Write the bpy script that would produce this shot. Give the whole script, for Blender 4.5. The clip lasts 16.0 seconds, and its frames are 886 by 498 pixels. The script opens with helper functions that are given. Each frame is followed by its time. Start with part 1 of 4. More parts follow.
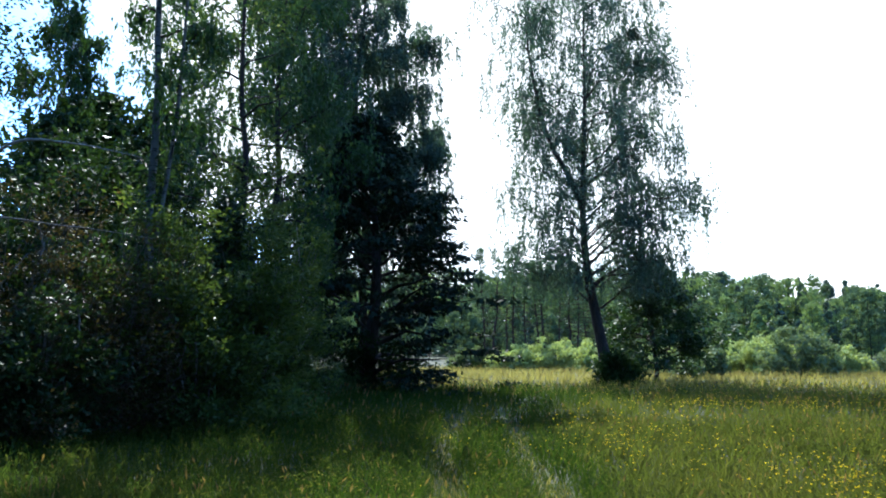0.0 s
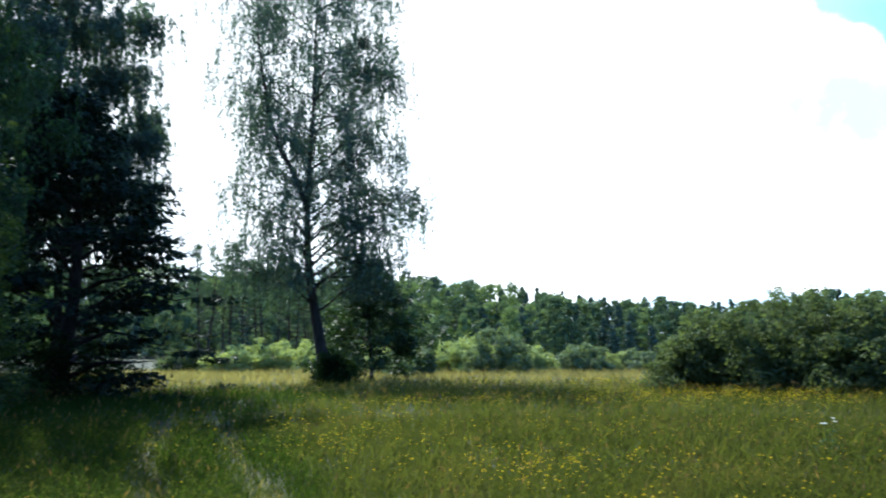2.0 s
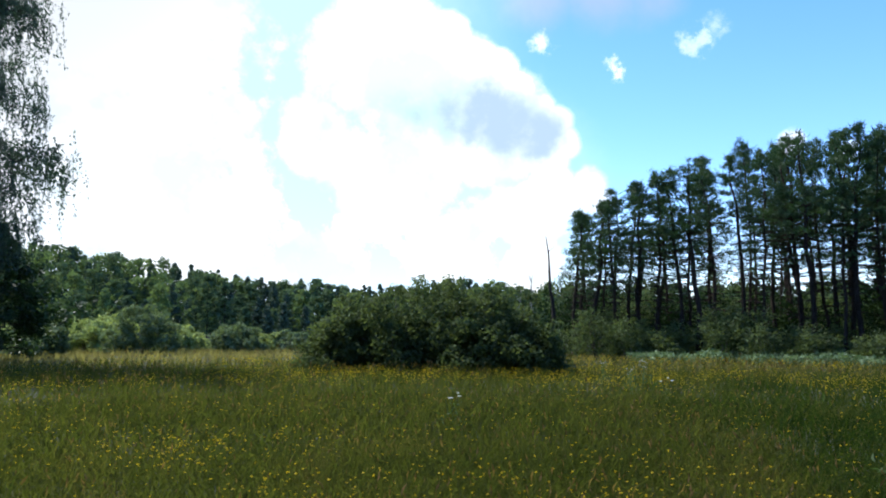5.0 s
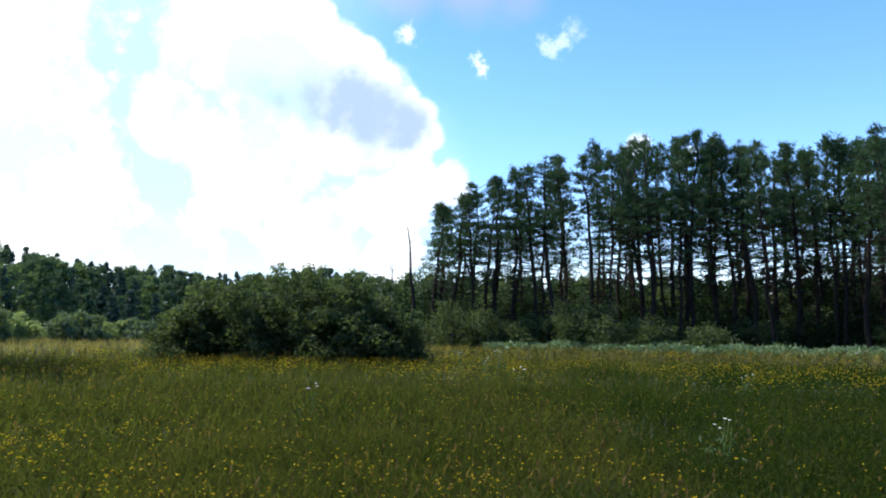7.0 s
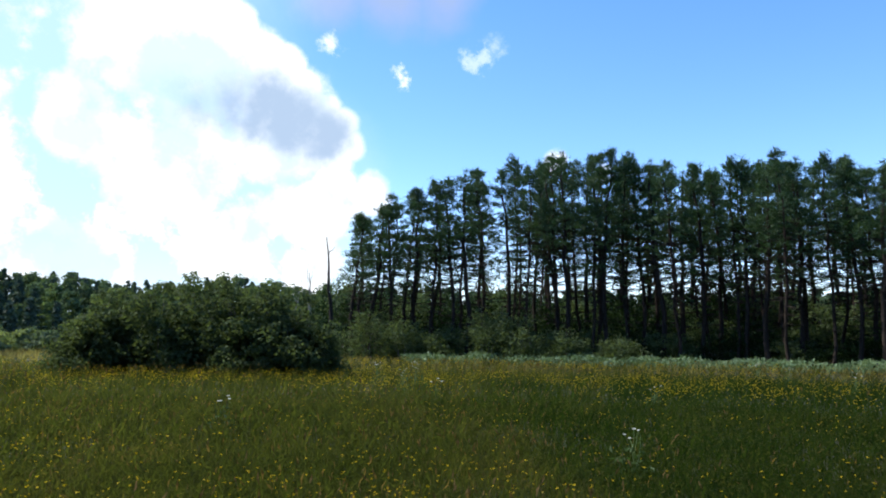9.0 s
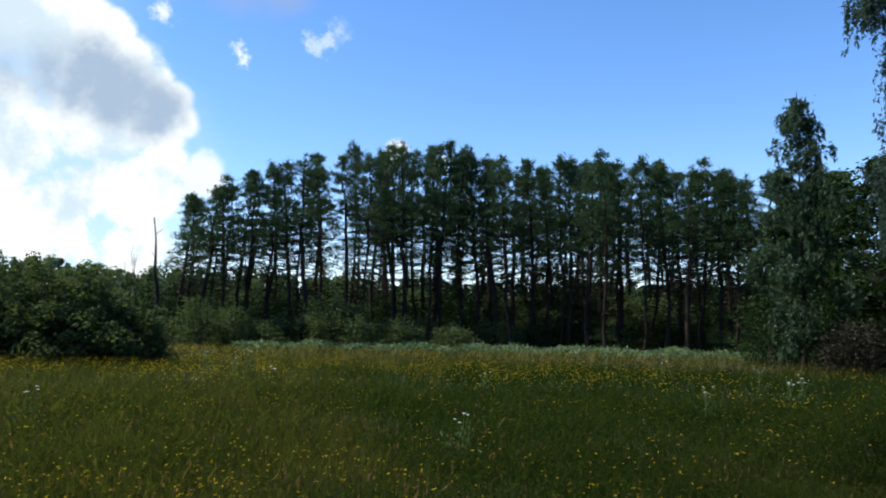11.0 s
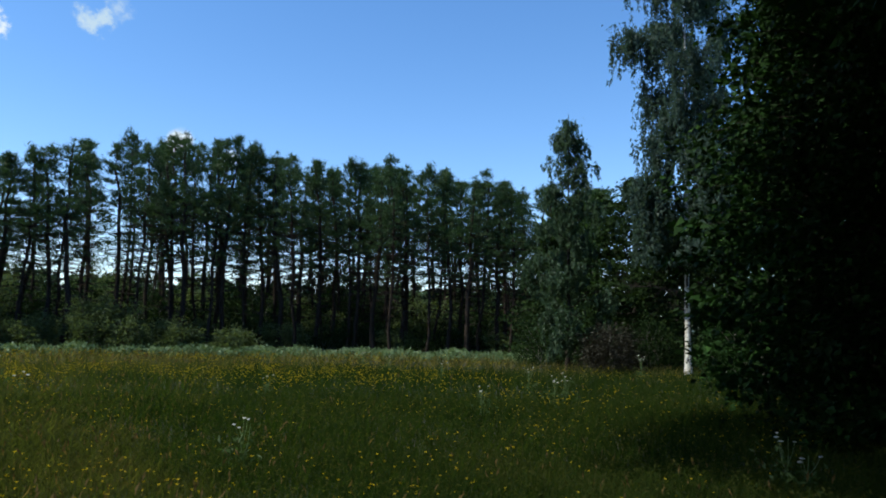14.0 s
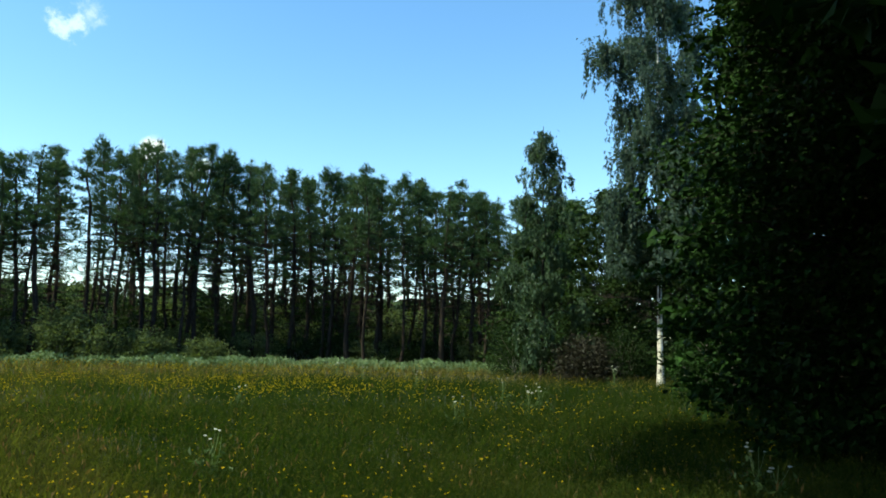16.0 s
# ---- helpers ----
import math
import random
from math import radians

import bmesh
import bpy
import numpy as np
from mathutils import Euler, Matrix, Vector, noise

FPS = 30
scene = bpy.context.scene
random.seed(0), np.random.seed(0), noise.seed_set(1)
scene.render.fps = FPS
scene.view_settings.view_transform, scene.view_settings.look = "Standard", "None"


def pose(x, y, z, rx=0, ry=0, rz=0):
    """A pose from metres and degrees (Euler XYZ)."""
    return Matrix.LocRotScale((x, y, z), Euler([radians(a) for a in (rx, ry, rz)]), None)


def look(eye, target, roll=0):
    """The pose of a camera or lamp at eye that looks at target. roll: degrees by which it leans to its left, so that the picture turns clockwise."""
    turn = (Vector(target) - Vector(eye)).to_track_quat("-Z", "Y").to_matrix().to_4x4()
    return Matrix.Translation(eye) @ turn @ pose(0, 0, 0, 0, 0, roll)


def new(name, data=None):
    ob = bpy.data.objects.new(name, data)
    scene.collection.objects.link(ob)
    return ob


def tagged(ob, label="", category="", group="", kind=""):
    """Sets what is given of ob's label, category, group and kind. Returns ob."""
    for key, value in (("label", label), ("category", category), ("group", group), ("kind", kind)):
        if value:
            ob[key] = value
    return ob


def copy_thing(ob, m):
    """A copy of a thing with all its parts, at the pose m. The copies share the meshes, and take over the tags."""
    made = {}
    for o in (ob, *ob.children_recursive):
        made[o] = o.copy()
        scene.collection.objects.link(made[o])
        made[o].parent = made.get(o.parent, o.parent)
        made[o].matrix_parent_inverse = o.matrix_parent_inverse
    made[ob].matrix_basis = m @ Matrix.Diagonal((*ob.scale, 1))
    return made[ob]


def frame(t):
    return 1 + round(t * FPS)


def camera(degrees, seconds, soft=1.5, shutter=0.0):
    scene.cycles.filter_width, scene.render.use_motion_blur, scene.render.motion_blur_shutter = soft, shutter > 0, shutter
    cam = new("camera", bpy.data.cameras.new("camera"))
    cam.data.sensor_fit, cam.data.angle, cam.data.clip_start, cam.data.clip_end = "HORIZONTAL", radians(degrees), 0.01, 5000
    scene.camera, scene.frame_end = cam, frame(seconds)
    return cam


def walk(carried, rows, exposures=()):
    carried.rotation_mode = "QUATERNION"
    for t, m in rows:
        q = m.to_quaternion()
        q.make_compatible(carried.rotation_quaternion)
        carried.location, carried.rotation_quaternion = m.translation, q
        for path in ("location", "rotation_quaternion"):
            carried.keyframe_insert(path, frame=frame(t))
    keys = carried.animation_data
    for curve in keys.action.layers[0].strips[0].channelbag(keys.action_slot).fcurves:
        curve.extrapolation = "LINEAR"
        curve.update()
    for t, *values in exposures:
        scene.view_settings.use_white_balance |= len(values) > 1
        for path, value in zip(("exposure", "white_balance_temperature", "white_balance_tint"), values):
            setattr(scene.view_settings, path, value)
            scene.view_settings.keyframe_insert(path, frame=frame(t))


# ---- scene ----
# -- camera and its turn: seconds, pitch, roll, yaw in degrees
cam = camera(60.96, 16.0, soft=1.9, shutter=0.3)
EYE = (0.0, 0.0, 1.65)
ROWS = [(0.0, 7.80, -0.00, 0.00), (0.5, 8.06, -0.06, -0.88), (1.0, 8.17, -0.16, -6.06), (1.5, 7.81, 0.24, -13.65), (2.0, 7.80, 0.35, -21.01), (2.5, 7.35, 0.17, -28.50), (3.0, 6.54, 0.42, -34.04), (3.5, 6.60, 0.39, -37.60), (4.0, 6.77, -0.14, -40.86), (4.2, 6.65, -0.23, -42.27), (6.3, 5.96, -0.64, -53.07), (6.5, 5.84, -0.76, -54.33), (7.0, 5.66, -0.63, -57.32), (7.5, 5.70, -0.57, -59.20), (8.0, 6.17, -0.91, -61.01), (8.2, 6.44, -0.91, -61.46), (10.5, 5.73, -1.23, -71.67), (11.0, 5.90, -1.26, -75.87), (11.5, 6.01, -1.24, -79.02), (12.0, 6.25, -1.25, -81.88), (12.5, 6.22, -1.29, -84.83), (13.0, 6.24, -1.10, -87.64), (13.5, 6.19, -0.97, -90.06), (14.0, 6.42, -1.37, -91.98), (14.5, 6.46, -1.44, -93.32), (15.0, 7.19, -1.72, -93.65), (15.5, 7.21, -1.70, -93.88), (16.0, 7.24, -1.47, -93.91)]
walk(cam, [(t, pose(*EYE, 90 + p, r, y)) for t, p, r, y in ROWS],
     exposures=[(0.0, 1.52, 5750, 5), (1.0, 1.60, 5750, 5), (2.0, 1.34, 5800, 5), (4.0, 0.78, 5900, 7), (7.0, 0.6, 6050, 8), (8.2, 0.55, 6100, 8), (10.5, 0.22, 6300, 7), (12.5, 0.12, 6400, 2), (14.5, 0.03, 6400, 1), (15.1, 0.10, 6600, 0), (15.5, 0.42, 7100, -5), (16.0, 0.65, 7400, -13)])

# -- sky and sun
SUN_AZ, SUN_EL = 16.0, 52.0          # degrees to the left of +y, degrees up


def heading(az, el=0.0):
    a, e = radians(az), radians(el)
    return Vector((-math.sin(a) * math.cos(e), math.cos(a) * math.cos(e), math.sin(e)))


def at(az, d, z=0.0):
    v = heading(az) * d
    return Vector((v.x, v.y, z))


world = bpy.data.worlds.new("sky")
scene.world = world
world.use_nodes = True
wn, wl = world.node_tree.nodes, world.node_tree.links
wn.clear()


def wmath(op, a, b=None, c=None):
    n = wn.new("ShaderNodeMath")
    n.operation = op
    for i, v in enumerate((a, b, c)):
        if v is None:
            continue
        if isinstance(v, (int, float)):
            n.inputs[i].default_value = v
        else:
            wl.new(v, n.inputs[i])
    return n.outputs[0]


def wramp(value, lo, hi):
    n = wn.new("ShaderNodeMapRange")
    n.interpolation_type = "SMOOTHSTEP"
    wl.new(value, n.inputs["Value"])
    n.inputs["From Min"].default_value, n.inputs["From Max"].default_value = lo, hi
    return n.outputs[0]


def wmix(fac, a, b):
    n = wn.new("ShaderNodeMix")
    n.data_type = "RGBA"
    wl.new(fac, n.inputs[0])
    for i, v in ((6, a), (7, b)):
        if isinstance(v, tuple):
            n.inputs[i].default_value = (*v, 1)
        else:
            wl.new(v, n.inputs[i])
    return n.outputs[2]


coord = wn.new("ShaderNodeTexCoord").outputs["Generated"]


def wnoise(scale, detail=5.0, rough=0.6):
    n = wn.new("ShaderNodeTexNoise")
    n.inputs["Scale"].default_value, n.inputs["Detail"].default_value, n.inputs["Roughness"].default_value = scale, detail, rough
    wl.new(coord, n.inputs["Vector"])
    return n


def toward(az, el):
    n = wn.new("ShaderNodeVectorMath")
    n.operation = "DOT_PRODUCT"
    wl.new(coord, n.inputs[0])
    n.inputs[1].default_value = heading(az, el)
    return n.outputs["Value"]


puff, wisp = wnoise(7.0, 8.0, 0.6).outputs[0], wnoise(24.0, 6.0, 0.6).outputs[0]
billow = wmath("ADD", wmath("MULTIPLY", wmath("SUBTRACT", puff, 0.5), 22.0), wmath("MULTIPLY", wmath("SUBTRACT", wisp, 0.5), 6.0))


def degrees_from(az, el):
    return wmath("MULTIPLY", wmath("ARCCOSINE", wmath("MINIMUM", toward(az, el), 1.0)), 180 / math.pi)


shred = wmath("MULTIPLY", wmath("SUBTRACT", wnoise(55.0, 6.0, 0.65).outputs[0], 0.5), 9.0)


def cloud_blob(az, el, deg, soft=1.2, bump=1.0, ragged=False):
    """How much cloud there is round one heading, with a billowing or shredded edge."""
    d = wmath("ADD", degrees_from(az, el), wmath("MULTIPLY", shred if ragged else billow, bump))
    return wmath("SUBTRACT", 1.0, wramp(d, deg - soft, deg + soft))


def union(items):
    out = items[0]
    for i in items[1:]:
        out = wmath("MAXIMUM", out, i)
    return out


sky = wn.new("ShaderNodeTexSky")
sky.sky_type, sky.sun_disc = "NISHITA", False
sky.sun_elevation, sky.sun_rotation = radians(SUN_EL), radians(-SUN_AZ)
sky.air_density, sky.dust_density, sky.ozone_density = 1.0, 0.1, 3.0
SKY = 0.15
bright = wn.new("ShaderNodeVectorMath")
bright.operation = "SCALE"
wl.new(sky.outputs[0], bright.inputs[0])
bright.inputs["Scale"].default_value = SKY
vivid = wn.new("ShaderNodeHueSaturation")
vivid.inputs["Saturation"].default_value, vivid.inputs["Value"].default_value = 1.2, 1.33
wl.new(bright.outputs[0], vivid.inputs["Color"])
tint = wn.new("ShaderNodeVectorMath")
tint.operation = "MULTIPLY"
wl.new(vivid.outputs[0], tint.inputs[0])
tint.inputs[1].default_value = (1.06, 0.965, 1.05)
rim = [(-46.8, 21.8, 2.0), (-49.2, 20.2, 1.7), (-51.0, 19.6, 1.5), (-52.6, 18.2, 1.3), (-54.0, 16.9, 1.2), (-55.2, 15.8, 1.1), (-55.7, 14.2, 1.1), (-54.9, 13.0, 1.2), (-54.8, 11.2, 1.6), (-53.6, 9.0, 2.6)]
bank = union([cloud_blob(-4, 27, 27, 1.5), cloud_blob(-20, 9, 13), cloud_blob(-41.5, 20.5, 5.2, 0.7, 0.35), cloud_blob(-46.5, 17.5, 5.2, 0.6, 0.2), cloud_blob(-50.5, 15.5, 4.6, 0.6, 0.2), cloud_blob(-30.2, 15.5, 2.6, 0.5, 0.3),
              cloud_blob(-37.5, 14.5, 3.0, 0.8, 0.35), cloud_blob(-44, 12.0, 4.2, 0.8, 0.4), *[cloud_blob(a, e, r, 0.35, 0.10) for a, e, r in rim]])
patch = wnoise(11.0, 6.0, 0.6).outputs[0]
low = wmath("MULTIPLY", union([cloud_blob(-34, 4, 9.0, 2.0, 0.4), cloud_blob(-46, 5, 9.0, 1.5, 0.4), cloud_blob(-52, 7, 4.5, 1.2, 0.4)]), wramp(patch, 0.46, 0.55))
open_sky = wmath("MULTIPLY", wramp(wnoise(8.0, 5.0, 0.55).outputs[0], 0.50, 0.60), union([cloud_blob(-33, 13, 7, 2.0, 0.3), cloud_blob(-43, 13, 5.5, 2.0, 0.3)]))
bank = wmath("MAXIMUM", wmath("MULTIPLY", bank, wmath("SUBTRACT", 1.0, wmath("MULTIPLY", open_sky, 0.6))), low)
small = wmath("MULTIPLY", union([cloud_blob(-65.9, 20.6, 0.55, 0.6, 0.45, True), cloud_blob(-65.2, 20.9, 0.35, 0.6, 0.45, True), cloud_blob(-66.4, 20.9, 0.3, 0.6, 0.45, True), cloud_blob(-67.4, 21.7, 0.2, 0.9, 0.35, True), cloud_blob(-59.5, 19.8, 0.2, 0.5, 0.4, True),
               cloud_blob(-59.9, 19.4, 0.15, 0.4, 0.35, True), cloud_blob(-60.2, 19.0, 0.3, 0.4, 0.35, True), cloud_blob(-71.8, 13.2, 0.9, 0.3, 0.15), cloud_blob(-75.6, 12.4, 0.7, 0.3, 0.15), cloud_blob(-57.6, 10.2, 1.2, 0.5, 0.2),
               cloud_blob(-54.4, 21.4, 0.4, 0.6, 0.4, True), cloud_blob(-56.4, 10.0, 1.2, 0.5, 0.2)]), 0.8)
cover = wmath("MAXIMUM", bank, small)
haze = wmath("MULTIPLY", union([cloud_blob(-30, 12, 16, 6.0, 0.3), cloud_blob(-44, 8, 12, 4.0, 0.3), cloud_blob(-10, 30, 34, 8.0, 0.3)]), 0.75)
grey = wmath("MULTIPLY", union([cloud_blob(-53.4, 14.9, 2.2, 1.1, 0.22), cloud_blob(-51.8, 15.6, 2.7, 1.2, 0.25), cloud_blob(-49.6, 16.4, 2.6, 1.4, 0.3), cloud_blob(-47.2, 16.6, 2.2, 1.7, 0.35), cloud_blob(-44.6, 16.4, 1.9, 2.0, 0.4)]),
             wmath("SUBTRACT", 1.0, wmath("MULTIPLY", wramp(wisp, 0.45, 0.65), 0.15)))
glow = wramp(toward(2, 42), 0.74, 0.90)
shade = wmix(wramp(puff, 0.48, 0.60), (1.0, 1.0, 1.0), (0.66, 0.77, 0.86))
cloud_col = wmix(grey, shade, (0.40, 0.495, 0.64))
cloud_col = wmix(glow, cloud_col, (0.62, 0.62, 0.62))
veil = wmath("MULTIPLY", union([cloud_blob(-54, 25.2, 2.2, 1.8, 0.2), cloud_blob(-59, 25.6, 2.4, 1.8, 0.2), cloud_blob(-63.5, 25.4, 2.0, 1.8, 0.2)]), 0.7)
final = wmix(cover, wmix(haze, wmix(veil, tint.outputs[0], (0.40, 0.44, 0.56)), (0.58, 0.76, 0.92)), cloud_col)
bg = wn.new("ShaderNodeBackground")
wl.new(final, bg.inputs[0])
wl.new(bg.outputs[0], wn.new("ShaderNodeOutputWorld").inputs[0])

sun = new("sun", bpy.data.lights.new("sun", "SUN"))
sun.data.energy, sun.data.angle, sun.data.color = 5.0, radians(0.6), (1.0, 0.94, 0.84)
sun.matrix_world = look(heading(SUN_AZ, SUN_EL) * 60, (0, 0, 0))


# -- materials
def material(name):
    m = bpy.data.materials.new(name)
    m.use_nodes = True
    m.node_tree.nodes.clear()
    return m, m.node_tree.nodes, m.node_tree.links


def ramp_of(nodes, links, source, stops):
    n = nodes.new("ShaderNodeValToRGB")
    el = n.color_ramp.elements
    el[0].position, el[0].color = stops[0][0], (*stops[0][1], 1)
    el[1].position, el[1].color = stops[-1][0], (*stops[-1][1], 1)
    for p, c in stops[1:-1]:
        e = el.new(p)
        e.color = (*c, 1)
    links.new(source, n.inputs[0])
    return n.outputs[0]


def leaf_material(name, dark, light, odd, through_it=0.35, patch=0.6, gloss=0.5, shine=0.2):
    """Leaves: colour changes from leaf to leaf and, slowly, over the crown; light comes through."""
    m, n, l = material(name)
    geo = n.new("ShaderNodeNewGeometry")
    tex = n.new("ShaderNodeTexNoise")
    tex.inputs["Scale"].default_value, tex.inputs["Detail"].default_value = patch, 3
    co = n.new("ShaderNodeTexCoord")
    l.new(co.outputs["Object"], tex.inputs["Vector"])
    add = n.new("ShaderNodeMath")
    add.operation = "MULTIPLY_ADD"
    l.new(geo.outputs["Random Per Island"], add.inputs[0])
    add.inputs[1].default_value = 0.55
    half = n.new("ShaderNodeMath")
    half.operation = "MULTIPLY_ADD"
    l.new(tex.outputs[0], half.inputs[0])
    half.inputs[1].default_value, half.inputs[2].default_value = 1.2, -0.38
    l.new(half.outputs[0], add.inputs[2])
    col = ramp_of(n, l, add.outputs[0], [(0.1, dark), (0.75, light), (1.0, odd)])
    b = n.new("ShaderNodeBsdfPrincipled")
    l.new(col, b.inputs["Base Color"])
    b.inputs["Roughness"].default_value = gloss
    b.inputs["Specular IOR Level"].default_value = shine
    t = n.new("ShaderNodeBsdfTranslucent")
    warm = n.new("ShaderNodeMix")
    warm.data_type, warm.blend_type = "RGBA", "MULTIPLY"
    warm.inputs[0].default_value = 1.0
    l.new(col, warm.inputs[6])
    warm.inputs[7].default_value = (1.25, 1.3, 0.65, 1)
    l.new(warm.outputs[2], t.inputs[0])
    mix = n.new("ShaderNodeMixShader")
    mix.inputs[0].default_value = through_it
    l.new(b.outputs[0], mix.inputs[1])
    l.new(t.outputs[0], mix.inputs[2])
    l.new(mix.outputs[0], n.new("ShaderNodeOutputMaterial").inputs[0])
    return m


def bark_material(name, stops, scale, stretch, bump=0.6, spots=None):
    """Bark: streaky noise along the stem, with relief; spots: dark marks across a pale bark."""
    m, n, l = material(name)
    co = n.new("ShaderNodeTexCoord")
    mp = n.new("ShaderNodeMapping")
    mp.inputs["Scale"].default_value = (scale, scale, scale * stretch)
    l.new(co.outputs["Object"], mp.inputs[0])
    tex = n.new("ShaderNodeTexNoise")
    tex.inputs["Scale"].default_value, tex.inputs["Detail"].default_value, tex.inputs["Roughness"].default_value = 1.0, 8, 0.7
    l.new(mp.outputs[0], tex.inputs["Vector"])
    col = ramp_of(n, l, tex.outputs[0], stops)
    if spots:
        mp2 = n.new("ShaderNodeMapping")
        mp2.inputs["Scale"].default_value = (4, 4, 16)
        l.new(co.outputs["Object"], mp2.inputs[0])
        t2 = n.new("ShaderNodeTexNoise")
        t2.inputs["Scale"].default_value, t2.inputs["Detail"].default_value = 1.0, 4
        l.new(mp2.outputs[0], t2.inputs["Vector"])
        r2 = n.new("ShaderNodeMapRange")
        l.new(t2.outputs[0], r2.inputs[0])
        r2.inputs[1].default_value, r2.inputs[2].default_value = 0.56, 0.64
        mx = n.new("ShaderNodeMix")
        mx.data_type = "RGBA"
        l.new(r2.outputs[0], mx.inputs[0])
        l.new(col, mx.inputs[6])
        mx.inputs[7].default_value = (*spots, 1)
        col = mx.outputs[2]
    b = n.new("ShaderNodeBsdfPrincipled")
    b.inputs["Roughness"].default_value = 0.9
    b.inputs["Specular IOR Level"].default_value = 0.1
    l.new(col, b.inputs["Base Color"])
    bp = n.new("ShaderNodeBump")
    bp.inputs["Strength"].default_value, bp.inputs["Distance"].default_value = bump, 0.03
    l.new(tex.outputs[0], bp.inputs["Height"])
    l.new(bp.outputs[0], b.inputs["Normal"])
    l.new(b.outputs[0], n.new("ShaderNodeOutputMaterial").inputs[0])
    return m


def plain_material(name, colour, rough=0.7, vary=0.25):
    m, n, l = material(name)
    geo = n.new("ShaderNodeNewGeometry")
    col = ramp_of(n, l, geo.outputs["Random Per Island"], [(0.0, tuple(c * (1 - vary) for c in colour)), (1.0, tuple(min(1, c * (1 + vary)) for c in colour))])
    b = n.new("ShaderNodeBsdfPrincipled")
    b.inputs["Roughness"].default_value = rough
    l.new(col, b.inputs["Base Color"])
    l.new(b.outputs[0], n.new("ShaderNodeOutputMaterial").inputs[0])
    return m


# teal cast: the blue of sky and haze is mixed into the leaf green
LEAF_BIRCH = leaf_material("birch_leaf", (0.028, 0.050, 0.042), (0.062, 0.102, 0.086), (0.13, 0.185, 0.155), 0.44, 0.6, 0.5, 0.15)
LEAF_SILVER = leaf_material("young_birch_leaf", (0.024, 0.048, 0.026), (0.062, 0.105, 0.062), (0.12, 0.17, 0.11), 0.4)
# darker than the plain green leaf, so that shade is held in the colour
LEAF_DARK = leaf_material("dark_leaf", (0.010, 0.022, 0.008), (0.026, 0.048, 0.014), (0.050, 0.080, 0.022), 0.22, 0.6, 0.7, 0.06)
LEAF_THICKET = leaf_material("thicket_leaf", (0.020, 0.036, 0.010), (0.082, 0.115, 0.030), (0.19, 0.21, 0.06), 0.46, 1.1)
LEAF_RUSSET = leaf_material("russet_leaf", (0.020, 0.018, 0.009), (0.064, 0.050, 0.024), (0.15, 0.115, 0.055), 0.36)
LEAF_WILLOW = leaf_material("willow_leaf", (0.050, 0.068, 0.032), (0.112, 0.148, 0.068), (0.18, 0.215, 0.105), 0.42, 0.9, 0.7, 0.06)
# pale willow green, raised so that the sun on the bushes is in it
LEAF_PALE_LIT = leaf_material("sunlit_willow_leaf", (0.17, 0.20, 0.080), (0.34, 0.39, 0.155), (0.46, 0.49, 0.23), 0.4, 0.9, 0.7, 0.06)
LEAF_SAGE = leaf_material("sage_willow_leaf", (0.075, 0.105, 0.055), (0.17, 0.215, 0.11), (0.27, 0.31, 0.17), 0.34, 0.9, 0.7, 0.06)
# the linden's backlit side, painted as near-black leaves
LEAF_LINDEN_SHADED = leaf_material("shaded_linden_leaf", (0.006, 0.012, 0.007), (0.016, 0.028, 0.015), (0.035, 0.055, 0.026), 0.16, 0.9, 0.6, 0.1)
# shaded version of the thicket green, for foliage under or behind trees
LEAF_SHADED = leaf_material("shaded_leaf", (0.012, 0.026, 0.010), (0.036, 0.066, 0.022), (0.07, 0.11, 0.035), 0.3, 0.8)
# distant trees: haze is put into these paler, bluer leaf colours
LEAF_HAZY = leaf_material("hazy_far_leaf", (0.052, 0.078, 0.044), (0.105, 0.148, 0.074), (0.15, 0.20, 0.095), 0.36, 0.25, 0.8, 0.04)
LEAF_HAZY_LIGHT = leaf_material("hazy_birch_leaf", (0.082, 0.118, 0.052), (0.155, 0.21, 0.085), (0.21, 0.265, 0.11), 0.4, 0.25, 0.8, 0.04)
NEEDLE_HAZY = leaf_material("hazy_needle", (0.036, 0.058, 0.042), (0.066, 0.10, 0.062), (0.09, 0.13, 0.08), 0.25, 0.25)
# near-black green: the deep shade on the right is put into the leaf colour
LEAF_DEEP_SHADE = leaf_material("deep_shade_leaf", (0.005, 0.012, 0.003), (0.016, 0.042, 0.009), (0.050, 0.110, 0.024), 0.16, 0.9, 0.6, 0.06)
LEAF_GREEN = leaf_material("green_leaf", (0.018, 0.040, 0.013), (0.046, 0.088, 0.030), (0.09, 0.145, 0.05), 0.38)
LEAF_BROWN = leaf_material("brown_leaf", (0.014, 0.014, 0.009), (0.030, 0.027, 0.017), (0.05, 0.044, 0.026), 0.2)
NEEDLE = leaf_material("pine_needle", (0.020, 0.044, 0.018), (0.050, 0.092, 0.034), (0.088, 0.128, 0.046), 0.25)
NEEDLE_DARK = leaf_material("spruce_needle", (0.010, 0.024, 0.012), (0.026, 0.048, 0.022), (0.04, 0.07, 0.03), 0.12)
LEAF_HERB = leaf_material("herb_leaf", (0.04, 0.075, 0.022), (0.085, 0.135, 0.045), (0.15, 0.19, 0.08), 0.4)
LEAF_EDGE = leaf_material("nettle_leaf", (0.09, 0.14, 0.07), (0.19, 0.27, 0.14), (0.30, 0.36, 0.22), 0.3)
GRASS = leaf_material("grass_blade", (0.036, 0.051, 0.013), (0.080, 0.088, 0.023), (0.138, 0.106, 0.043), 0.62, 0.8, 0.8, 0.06)
